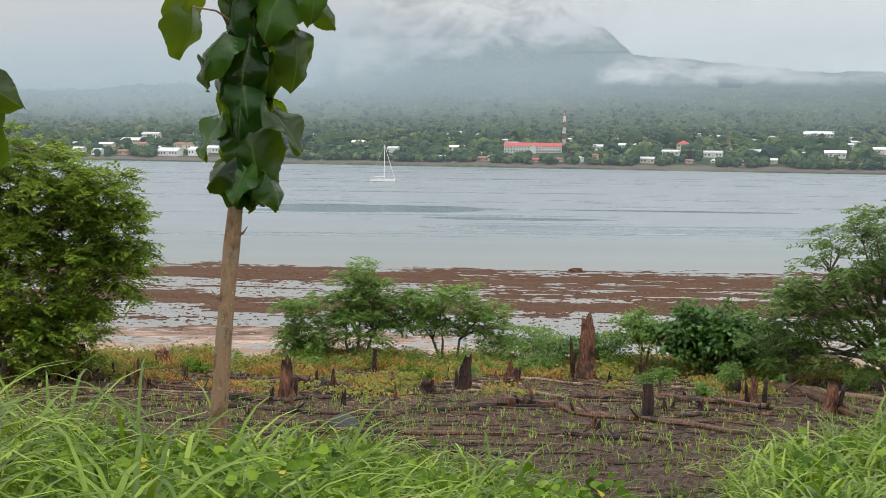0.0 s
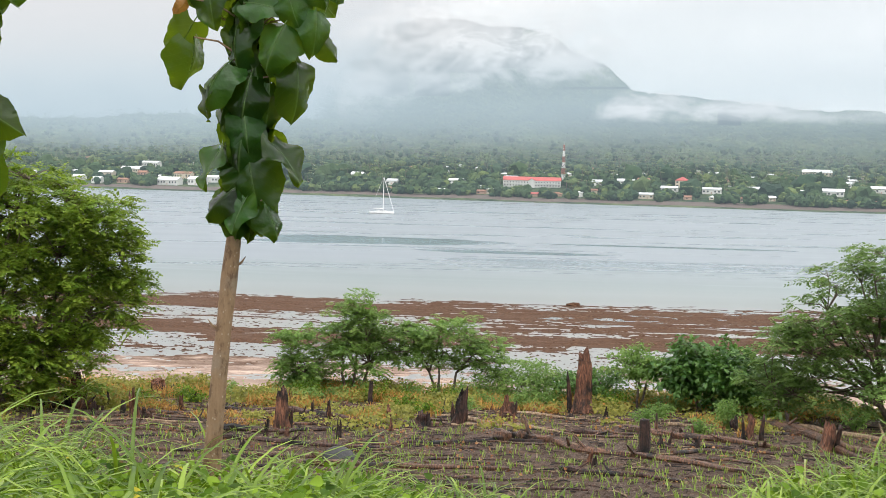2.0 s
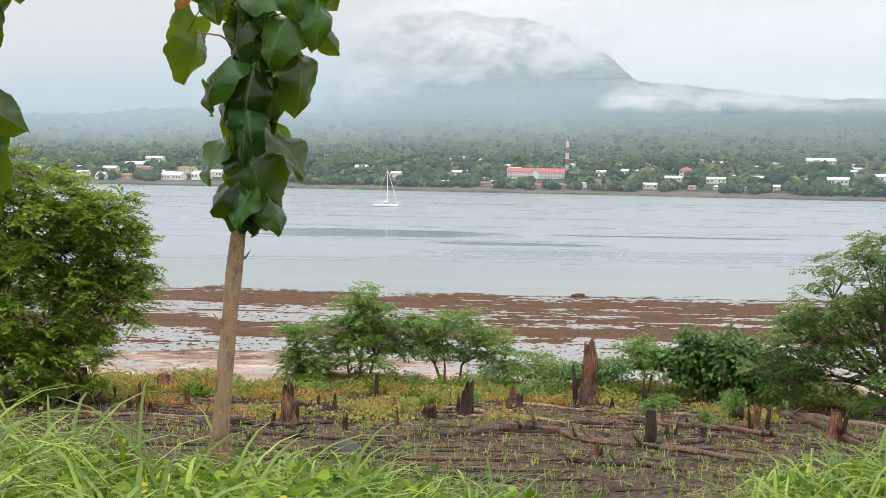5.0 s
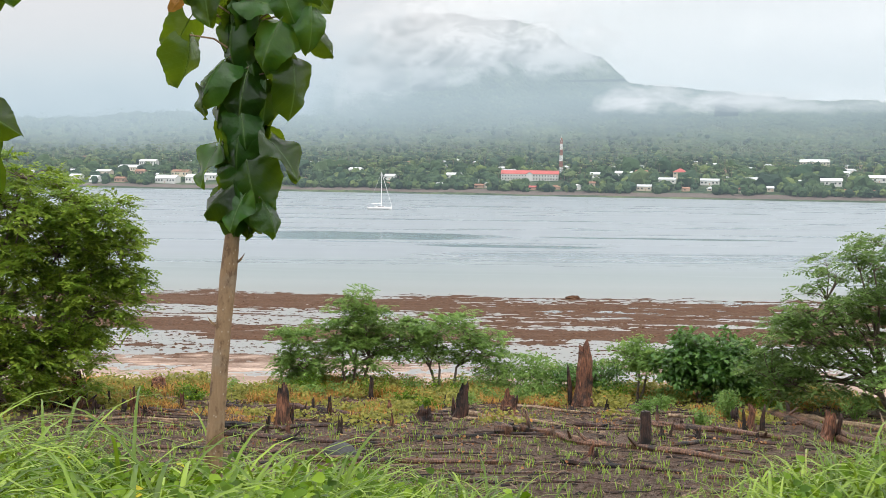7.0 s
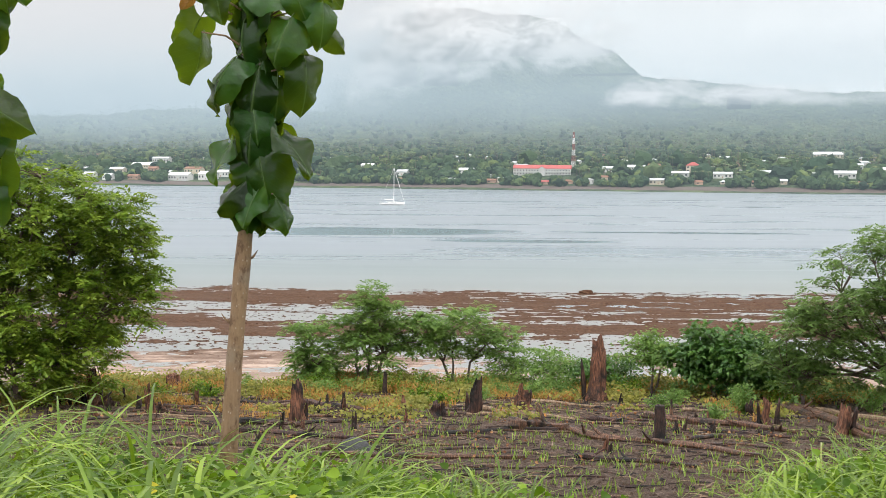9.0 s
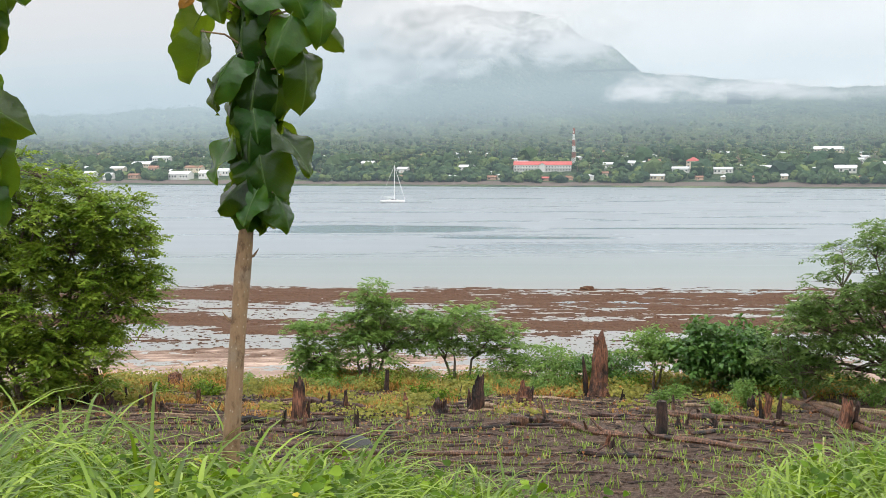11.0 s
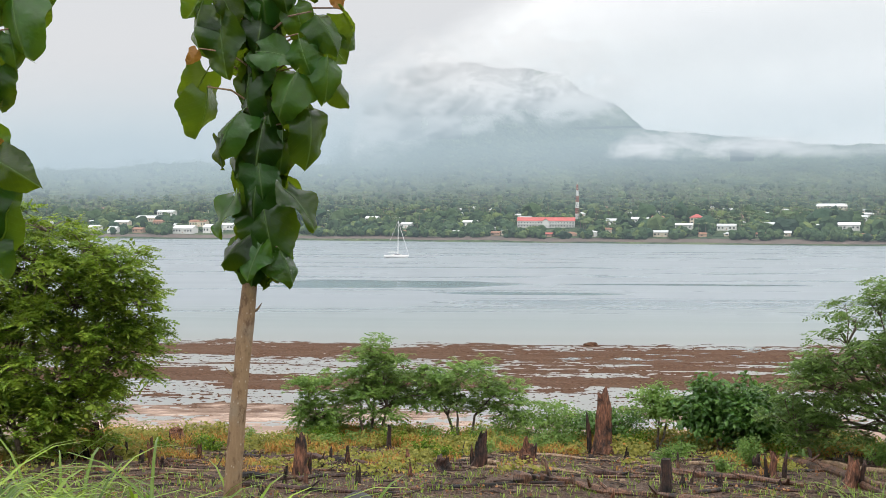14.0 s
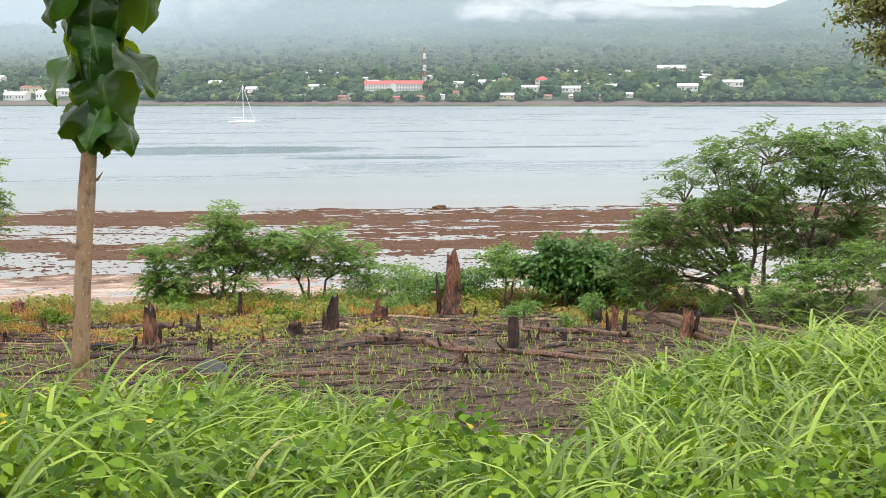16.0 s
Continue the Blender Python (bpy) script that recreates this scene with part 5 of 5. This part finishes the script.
M_ZINC_PALE = plain_material("pale_roof", (0.75, 0.77, 0.78), (0.85, 0.86, 0.86), 0.25, 0.5, 0.2, 0.05)
M_PANE = plain_material("window_pane", (0.03, 0.035, 0.04), (0.06, 0.065, 0.07), 0.5, 0.25, 0.0, 0.01)
M_STEEL_W = plain_material("white_steel", (0.7, 0.7, 0.7), (0.8, 0.8, 0.8), 0.5, 0.5, 0.0, 0.01)
M_STEEL_R = plain_material("red_steel", (0.26, 0.075, 0.055), (0.33, 0.11, 0.08), 0.5, 0.5, 0.0, 0.01)
M_SHORE = plain_material("stony_beach", (0.075, 0.052, 0.042), (0.17, 0.125, 0.105), 0.05, 0.9, 0.5, 0.3)
M_HULL = plain_material("white_hull", (0.78, 0.78, 0.77), (0.84, 0.84, 0.83), 0.5, 0.3, 0.0, 0.01)
M_GROVE = forest_material("grove_leaves", ((0.014, 0.034, 0.018), (0.055, 0.095, 0.03), (0.03, 0.065, 0.03), (0.14, 0.185, 0.05)), 0.5)
M_PALM = forest_material("palm_leaves", ((0.06, 0.1, 0.04), (0.14, 0.18, 0.065), (0.09, 0.13, 0.045), (0.26, 0.28, 0.12)), 0.6)


def spot(u, s):
    """A place on the far shore by its bearing from the near bank and its way inland."""
    y = (SHORE_A + s / 0.93) / (1 - SHORE_B * u)
    return (u * y, y, mountain_z(u * y, y))


ALONG = math.atan(SHORE_B)
TAKEN = []


def gable(w, d, h, over):
    """A pitched roof with overhang and thickness, its ridge along x."""
    a, b, t = w / 2 + over, d / 2 + over, 0.35
    v = [(-a, -b, 0), (a, -b, 0), (a, 0, h), (-a, 0, h), (-a, b, 0), (a, b, 0)]
    v += [(x, y, z + t) for x, y, z in v]
    f = [(0, 1, 2, 3), (3, 2, 5, 4), (6, 9, 8, 7), (9, 10, 11, 8), (0, 6, 7, 1), (4, 5, 11, 10), (1, 7, 8, 2), (2, 8, 11, 5), (0, 3, 9, 6), (3, 4, 10, 9)]
    return (v, f)


def hip(w, d, h, over):
    a, b = w / 2 + over, d / 2 + over
    r = max(0.1, a - b)
    v = [(-a, -b, 0), (a, -b, 0), (a, b, 0), (-a, b, 0), (-r, 0, h), (r, 0, h)]
    v += [(x, y, z - 0.3) for x, y, z in v[:4]]
    return (v, [(0, 1, 5, 4), (1, 2, 5), (2, 3, 4, 5), (3, 0, 4), (6, 7, 1, 0), (7, 8, 2, 1), (8, 9, 3, 2), (9, 6, 0, 3), (9, 8, 7, 6)])


def walls(w, d, h, peak=0.0):
    a, b = w / 2, d / 2
    v = [(-a, -b, -2.5), (a, -b, -2.5), (a, b, -2.5), (-a, b, -2.5), (-a, -b, h), (a, -b, h), (a, b, h), (-a, b, h), (-a, 0, h + peak), (a, 0, h + peak)]
    return (v, [(0, 1, 5, 4), (1, 2, 6, 9, 5), (2, 3, 7, 6), (3, 0, 4, 8, 7), (4, 5, 9, 8), (6, 7, 8, 9), (3, 2, 1, 0)])


def house(u, s, w, d, h, wall_mat, roof_mat, label, style="gable", turn=0.0, rise=None, storeys=1):
    p = spot(u, s)
    ob = empty("house", p, ALONG + turn)
    rise = rise if rise is not None else d * 0.28
    part("wall", walls(w, d, h, rise if style == "gable" else 0.0), wall_mat, ob)
    roof = part("roof", gable(w, d, rise, 0.7) if style == "gable" else hip(w, d, rise, 0.8), roof_mat, ob)
    roof.location.z = h + 0.05
    n = max(2, int(w / 4.5))
    for lv in range(storeys):
        z = (lv + 0.55) * h / storeys
        for i in range(n):
            if lv == 0 and i == n // 2:
                q = part("door", box_bm(1.3, 0.16, 2.2), M_PINK, ob)
                q.location = (-w / 2 + (i + 0.5) * w / n, -d / 2 - 0.02, 1.1)
                continue
            q = part("window", box_bm(w / n * 0.56, 0.12, h / storeys * 0.48), wall_mat, ob)
            q.location = (-w / 2 + (i + 0.5) * w / n, -d / 2 - 0.02, z)
            part("pane", box_bm(w / n * 0.46, 0.06, h / storeys * 0.38, (0, -0.06, 0)), M_PANE, q)
    TAKEN.append((u, s, (w / 2 + 1.5) / p[1], 26 if w < 16 else 60))
    return tagged(ob, label, "house", "houses of the far town")


def school(u, s):
    """Long two-storey building: red roof, white arcades, a gabled porch in its middle."""
    p = spot(u, s)
    ob = empty("school_building", p, ALONG * 0.45)
    w, d, h = 80.0, 13.0, 9.0
    part("wall", walls(w, d, h, 4.6), M_WHITE, ob)
    r = part("roof", gable(w, d, 5.0, 1.0), M_RED_ROOF, ob, "bright red pitched roof")
    r.location.z = h + 0.05
    for lv in range(2):
        for i in range(20):
            q = part("window", box_bm(1.3, 0.2, 1.5), M_PANE, ob)
            q.location = (-w / 2 + (i + 0.5) * w / 20, -d / 2 - 0.02, 2.3 + lv * 4.4)
    part("floor_band", box_bm(w + 0.4, 1.6, 0.4, (0, -d / 2 - 0.8, 4.6)), M_WHITE, ob)
    for i in range(21):
        q = part("column", box_bm(0.5, 0.5, 9.2), M_WHITE, ob)
        q.location = (-w / 2 + i * w / 20, -d / 2 - 1.5, 4.4)
    porch = part("porch", walls(4.0, 9.0, 9.0, 3.0), M_WHITE, ob, "white gabled porch")
    porch.matrix_basis = Matrix.Translation((0, -d / 2 - 1.6, 0)) @ Matrix.Rotation(math.pi / 2, 4, "Z")
    pr = part("porch_roof", gable(4.6, 9.0, 3.0, 0.5), M_RED_ROOF, porch, "red gable roof")
    pr.location.z = 9.05
    TAKEN.append((u, s, 42 / p[1], 95))
    tagged(ob, "long white two-storey school with a red roof", "building")


def radio_mast(u, s, height):
    """Lattice mast on four tapering legs, banded red and white."""
    p = spot(u, s)
    ob = empty("radio_mast", p, 0.4)
    bands = 7
    for k in range(bands):
        h = Heap()
        z0, z1 = height * k / bands, height * (k + 1) / bands

        def half(z):
            return 1.7 * (1 - z / height) + 0.75
        for sx, sy in ((-1, -1), (1, -1), (1, 1), (-1, 1)):
            tube(h, [(sx * half(z0), sy * half(z0), z0 - (2 if k == 0 else 0)), (sx * half(z1), sy * half(z1), z1)], [0.28, 0.24], 6)
        for z in np.linspace(z0, z1, 4)[:3]:
            zz = z + (z1 - z0) / 3
            a, b = half(z), half(zz)
            ring = [(-1, -1), (1, -1), (1, 1), (-1, 1)]
            for i in range(4):
                (ax, ay), (bx, by) = ring[i], ring[(i + 1) % 4]
                tube(h, [(ax * a, ay * a, z), (bx * b, by * b, zz)], [0.13, 0.13], 4)
                tube(h, [(bx * a, by * a, z), (ax * b, ay * b, zz)], [0.13, 0.13], 4)
                tube(h, [(ax * a, ay * a, z), (bx * a, by * a, z)], [0.13, 0.13], 4)
        part("mast_section", h.both(), M_STEEL_R if k % 2 == 0 else M_STEEL_W, ob, "red lattice section" if k % 2 == 0 else "white lattice section")
    for z, a in ((height * 0.93, 0.5), (height * 0.97, 2.2), (height * 0.9, 3.9)):
        q = part("antenna", box_bm(0.7, 0.4, 2.6, (0, 0, 0), 0.1), M_STEEL_W, ob)
        q.location = (1.4 * math.cos(a), 1.4 * math.sin(a), z)
    part("spike", (lambda hp: (tube(hp, [(0, 0, height), (0, 0, height + 4)], [0.15, 0.05], 5), hp.both())[1])(Heap()), M_STEEL_W, ob)
    tagged(ob, "tall red and white banded lattice radio mast", "mast")


def build_far_beach():
    verts, faces = [], []
    us = np.linspace(-0.6, 0.72, 400)
    cross = (-10, -2, 6, 14, 26, 44)
    for u in us:
        for k, s in enumerate(cross):
            x, y, z = spot(u, s)
            verts.append((x, y, (z + 0.25) if s > 0 else 0.09 * s * 0.5 + 0.1 + 0.6 * noise.noise((x * 0.05, 0, k))))
    n = len(cross)
    for i in range(len(us) - 1):
        for k in range(n - 1):
            faces.append((i * n + k, (i + 1) * n + k, (i + 1) * n + k + 1, i * n + k + 1))
    tagged(mesh_ob("far_beach", verts, faces, M_SHORE, True), "narrow brown stony beach below the far town", "beach", kind="structure")


def build_groves():
    """Broad-leaved crowns and palms, thick along the shore and thinning up the slope."""
    rng = random.Random(12)
    balls = []
    for sub in (1, 2):
        bm = bmesh.new()
        bmesh.ops.create_icosphere(bm, subdivisions=sub, radius=1)
        balls.append(([v.co.copy() for v in bm.verts], [tuple(v.index for v in f.verts) for f in bm.faces]))
        bm.free()

    def clear(u, s, r):
        return all(not (abs(u - a) < w + r and b - front < s < b + 12) for a, b, w, front in TAKEN)

    crowns, palms, trunks = Heap(), Heap(), Heap()
    n = 0
    while n < 5600:
        s = 48 + 480 * rng.random() ** 1.4 if n > 900 else rng.uniform(30, 72)
        if n > 4900:
            s = rng.uniform(450, 1150)
        u = rng.uniform(-0.48, 0.62)
        rad = rng.uniform(3.5, 6.2) if s < 80 else (rng.uniform(9, 14) if rng.random() < 0.05 else rng.uniform(3.5, 7.5)) if s < 400 else rng.uniform(3.5, 8.0)
        if not clear(u, s, rad / 1900):
            continue
        if noise.noise((u * 25, s * 0.012, 4.0)) < (-0.22 if s < 80 else -0.4):
            continue
        n += 1
        x, y, z = spot(u, s)
        v, f = balls[1 if s < 300 else 0]
        tall = rad * rng.uniform(0.7, 1.1)
        zc = z + tall * 0.75 + rng.uniform(0.5, 3)
        sd = rng.uniform(0, 99)
        crowns.add([(x + c.x * rad * k, y + c.y * rad * k, zc + c.z * tall * k) for c in v for k in (1 + 0.6 * noise.noise(c * 2.1 + Vector((sd, 0, 0))) + rng.uniform(-0.2, 0.2),)], f)
        if s < 300:
            tube(trunks, [(x, y, z - 1), (x, y, zc)], [0.4, 0.3], 4, 0, rng, False)
    n = 0
    while n < 6500:
        s = 70 + 1250 * rng.random() ** 1.1
        u = rng.uniform(-0.48, 0.62)
        grove = noise.noise((u * 14, s * 0.006, 9.0))
        if rng.random() > 0.55 + 0.9 * grove + (0.25 if s > 250 else -0.3) or not clear(u, s, 0.001):
            continue
        n += 1
        x, y, z = spot(u, s)
        hgt, lean = rng.uniform(10, 19), (rng.gauss(0, 0.8), rng.gauss(0, 0.8))
        top = Vector((x + lean[0], y + lean[1], z + hgt))
        tube(trunks, [(x, y, z - 0.5), tuple(top)], [0.28, 0.2], 3, 0, rng, False)
        k0 = rng.uniform(0, 6)
        for k in range(8):
            a = k0 + k * math.tau / 8
            d, e = Vector((math.cos(a), math.sin(a), 0)), Vector((-math.sin(a), math.cos(a), 0))
            L = rng.uniform(3.8, 5.6)
            lift = rng.uniform(0.2, 0.9)
            m = top + d * L * 0.5 + Vector((0, 0, lift))
            q = top + d * L + Vector((0, 0, lift - rng.uniform(1.0, 2.6)))
            palms.add([tuple(top), tuple(m - e * 1.15), tuple(m + e * 1.15), tuple(q)], [(0, 1, 2), (1, 3, 2)])
    tagged(mesh_ob("grove_crowns", *crowns.both(), M_GROVE), "dense green trees between and above the houses", "trees", kind="stuff")
    tagged(mesh_ob("palm_crowns", *palms.both(), M_PALM), "feathery crowns of a far coconut grove", "palms", kind="stuff")
    tagged(mesh_ob("grove_trunks", *trunks.both(), M_BARK), "thin trunks of the far trees and palms", "trunks", kind="stuff")


def yacht(x, y, turn):
    ob = empty("sailing_yacht", (x, y, 0), turn)
    L, B = 13.4, 3.8
    verts, faces = [], []
    n = 14
    for i in range(n + 1):
        f = i / n
        half = B / 2 * (math.sin(math.pi * min(1, 0.18 + 0.82 * f) ** 1.0) ** 0.6 if f < 1 else 0.02) * (1.0 if f > 0.0 else 0.9)
        px = -L / 2 + f * L
        sheer = 1.15 + 0.35 * f * f
        verts += [(px, -half, sheer), (px * 0.97, -half * 0.8, 0.25), (px * 0.93, 0, -0.5), (px * 0.97, half * 0.8, 0.25), (px, half, sheer)]
    for i in range(n):
        for k in range(4):
            faces.append((i * 5 + k, (i + 1) * 5 + k, (i + 1) * 5 + k + 1, i * 5 + k + 1))
        faces.append((i * 5 + 4, (i + 1) * 5 + 4, (i + 1) * 5, i * 5))
    faces.append((0, 1, 2, 3, 4))
    part("hull", (verts, faces), M_HULL, ob, "white hull", True)
    cabin = part("cabin", box_bm(4.8, 2.0, 0.7, (0.4, 0, 1.5), 0.15), M_HULL, ob)
    part("cabin_window", box_bm(3.2, 2.04, 0.22, (0.5, 0, 1.6)), M_PANE, cabin)
    part("sprayhood", box_bm(1.3, 2.0, 0.8, (-2.4, 0, 1.75), 0.25), M_ZINC, ob)
    h = Heap()
    tube(h, [(0.9, 0, 1.2), (0.9, 0, 19.6)], [0.20, 0.15], 8)
    part("mast", h.both(), M_HULL, ob)
    h = Heap()
    tube(h, [(0.9, 0, 2.9), (-4.3, 0, 2.9)], [0.22, 0.2], 8)
    part("boom", h.both(), M_HULL, ob, "boom with a furled white sail")
    for name, a, b, r in (("forestay", (0.9, 0, 19.4), (6.5, 0, 1.6), 0.13), ("backstay", (0.9, 0, 19.4), (-6.5, 0, 1.3), 0.05), ("shroud", (0.9, 0, 17), (0.8, 1.8, 1.3), 0.04), ("shroud", (0.9, 0, 17), (0.8, -1.8, 1.3), 0.04)):
        h = Heap()
        tube(h, [a, b], [r, r], 5)
        part(name, h.both(), M_STEEL_W, ob)
    tagged(ob, "white sailing yacht at anchor with bare mast", "boat")


def weed_rock(x, y):
    bm = bmesh.new()
    bmesh.ops.create_icosphere(bm, subdivisions=4, radius=1)
    for v in bm.verts:
        v.co *= 1 + 0.3 * noise.noise(v.co * 1.6) + 0.1 * noise.noise(v.co * 5)
        v.co = Vector((v.co.x * 0.95, v.co.y * 0.7, max(v.co.z, -0.4) * 0.36))
    me = bpy.data.meshes.new("reef_rock")
    bm.to_mesh(me)
    bm.free()
    me.materials.append(M_FLAT)
    ob = new("reef_rock", me)
    ob.location = (x, y, 0.1)
    tagged(ob, "brown weed-covered rock at the water's edge", "rock")


def build_weed_clumps():
    """Stones and clumps of weed that stand out of the pools."""
    rng = random.Random(15)
    h = Heap()
    for _ in range(10000):
        y = rng.uniform(80, 146)
        x = rng.uniform(-0.36 * y, 0.5 * y)
        if not -0.09 < flat_z(x, y) < 0.08:
            continue
        s = 0.05 + 0.2 * rng.random() ** 3
        z = -0.02
        h.add([(x + s * rng.uniform(0.7, 1.9), y, z), (x, y + s, z), (x - s * rng.uniform(0.7, 1.9), y, z), (x, y - s, z), (x + s * rng.gauss(0, 0.3), y, max(0.0, flat_z(x, y)) + s * rng.uniform(0.25, 0.6))],
              [(0, 1, 4), (1, 2, 4), (2, 3, 4), (3, 0, 4)])
    tagged(mesh_ob("weed_clumps", *h.both(), M_FLAT), "small brown weed clumps and stones on the flat", "seaweed", kind="stuff")


build_weed_clumps()
build_far_beach()
school(0.0905, 172)
radio_mast(0.1172, 205, 58)
house(0.0250, 186, 22, 10, 5, M_WHITE, M_ZINC_PALE, "white house with a broad pale metal roof")
house(0.0565, 62, 14, 9, 6.5, M_CREAM, M_ZINC_PALE, "cream shoreside house with a flat pale roof", "hip", 0, 1.0)
house(0.0470, 58, 12, 8, 3, M_PINK, M_RUST_ROOF, "low shoreside shed with a rusty roof")
house(0.0930, 60, 10, 7, 3, M_PINK, M_RED_ROOF, "small shoreside hut with a red-brown roof")
house(0.1300, 64, 13, 8, 6, M_WHITE, M_ZINC_PALE, "white shoreside house beside tall bushes", "hip", 0, 1.2)
house(0.2210, 200, 17, 15, 10, M_CREAM, M_RED_ROOF, "cream two-storey house with a red pyramid roof", "hip", 0, 5.0, 2)
house(0.2100, 150, 22, 9, 5, M_WHITE, M_ZINC, "white house with a grey metal roof below a taller one")
house(0.2470, 140, 24, 9, 5.5, M_WHITE, M_ZINC, "white terrace house with a grey roof")
house(0.1870, 178, 16, 12, 11, M_PINK, M_RUST_ROOF, "ochre two-storey house with a rusty roof", "gable", 0.5, 4, 2)
house(0.3380, 395, 42, 14, 9, M_CREAM, M_ZINC_PALE, "long cream hall with a white metal roof", "gable", 0, 4, 2)
house(0.3530, 145, 26, 12, 6, M_WHITE, M_ZINC_PALE, "white open-sided hall with a white metal roof")
house(0.3300, 148, 15, 9, 4, M_WHITE, M_ZINC_PALE, "small white house with a white metal roof")
house(0.3600, 260, 25, 14, 5, M_WHITE, M_ZINC, "wide grey-roofed house among trees")
house(-0.2540, 225, 38, 14, 6, M_CREAM, M_ZINC_PALE, "cream house with a long white roof")
house(-0.2450, 120, 14, 12, 10, M_PINK, M_RUST_ROOF, "brown two-storey shoreside house", "gable", 0.2, 3, 2)
house(-0.2220, 62, 34, 16, 7, M_WHITE, M_ZINC_PALE, "white shoreside warehouse with a bright roof")
house(-0.1980, 75, 26, 15, 8, M_WHITE, M_ZINC_PALE, "white shoreside hall with a pale roof")
house(-0.2840, 60, 15, 12, 6, M_WHITE, M_ZINC_PALE, "small white boathouse on the far beach")
house(-0.2620, 62, 18, 9, 5, M_PINK, M_RUST_ROOF, "low brown shed above the far beach")
house(0.1520, 215, 30, 10, 5, M_WHITE, M_ZINC, "long white house under dark trees")
house(0.1720, 240, 24, 10, 5, M_WHITE, M_ZINC_PALE, "white-roofed house under dark trees")
house(0.1900, 68, 18, 9, 5, M_CREAM, M_ZINC, "cream shoreside house half hidden by bushes")
house(0.0730, 245, 17, 10, 4, M_WHITE, M_ZINC, "grey-roofed house up the slope")
for u, s, w, h, wall_mat, roof_mat, lab in (
        (-0.300, 90, 20, 5, M_WHITE, M_ZINC_PALE, "white house with a bright metal roof near the shore"), (-0.276, 150, 26, 6, M_CREAM, M_ZINC_PALE, "cream house with a wide pale roof"),
        (-0.238, 330, 34, 7, M_WHITE, M_ZINC_PALE, "white hall with a bright roof up the slope"), (-0.210, 150, 30, 7, M_CREAM, M_RUST_ROOF, "cream house with a rusty roof behind a warehouse"),
        (-0.186, 110, 26, 7, M_WHITE, M_ZINC_PALE, "white flat-fronted house behind the shore"), (-0.170, 70, 18, 6, M_CREAM, M_ZINC, "cream shoreside house with a grey roof"),
        (-0.060, 240, 20, 5, M_WHITE, M_ZINC_PALE, "white-roofed house among palms"), (-0.030, 150, 16, 5, M_WHITE, M_ZINC, "white house with a grey roof among trees"),
        (0.012, 300, 22, 5, M_WHITE, M_ZINC_PALE, "white-roofed house high among palms"), (0.285, 170, 20, 5, M_WHITE, M_ZINC, "white house with a grey roof beside a large tree"),
        (0.395, 200, 26, 6, M_WHITE, M_ZINC_PALE, "white house with a pale roof among trees")):
    house(u, s, w, 11, h, wall_mat, roof_mat, lab)
rng = random.Random(21)
STYLES = [(M_WHITE, M_ZINC_PALE, "white hut with a pale tin roof"), (M_CREAM, M_ZINC, "cream hut with a dull tin roof"), (M_CREAM, M_ZINC, "cream cottage with a grey metal roof"), (M_CREAM, M_RUST_ROOF, "cream cottage with a rusty roof"), (M_WHITE, M_ZINC_PALE, "white cottage with a pale metal roof"), (M_PINK, M_RUST_ROOF, "ochre cottage with a rusty roof")]
made = 0
while made < 110:
    u, s = rng.uniform(-0.34, 0.44), 66 + 380 * rng.random() ** 1.4
    if any(abs(u - a) < w + 0.008 and abs(s - b) < 60 for a, b, w, _ in TAKEN):
        continue
    w_mat, r_mat, lab = rng.choice(STYLES)
    house(u, s, rng.uniform(6, 15), rng.uniform(6, 9), rng.uniform(2.8, 3.8), w_mat, r_mat, lab, rng.choice(("gable", "hip")), rng.gauss(0, 0.25))
    made += 1
build_groves()
yacht(-24, 612, 0.12)
weed_rock(19.2, 147)
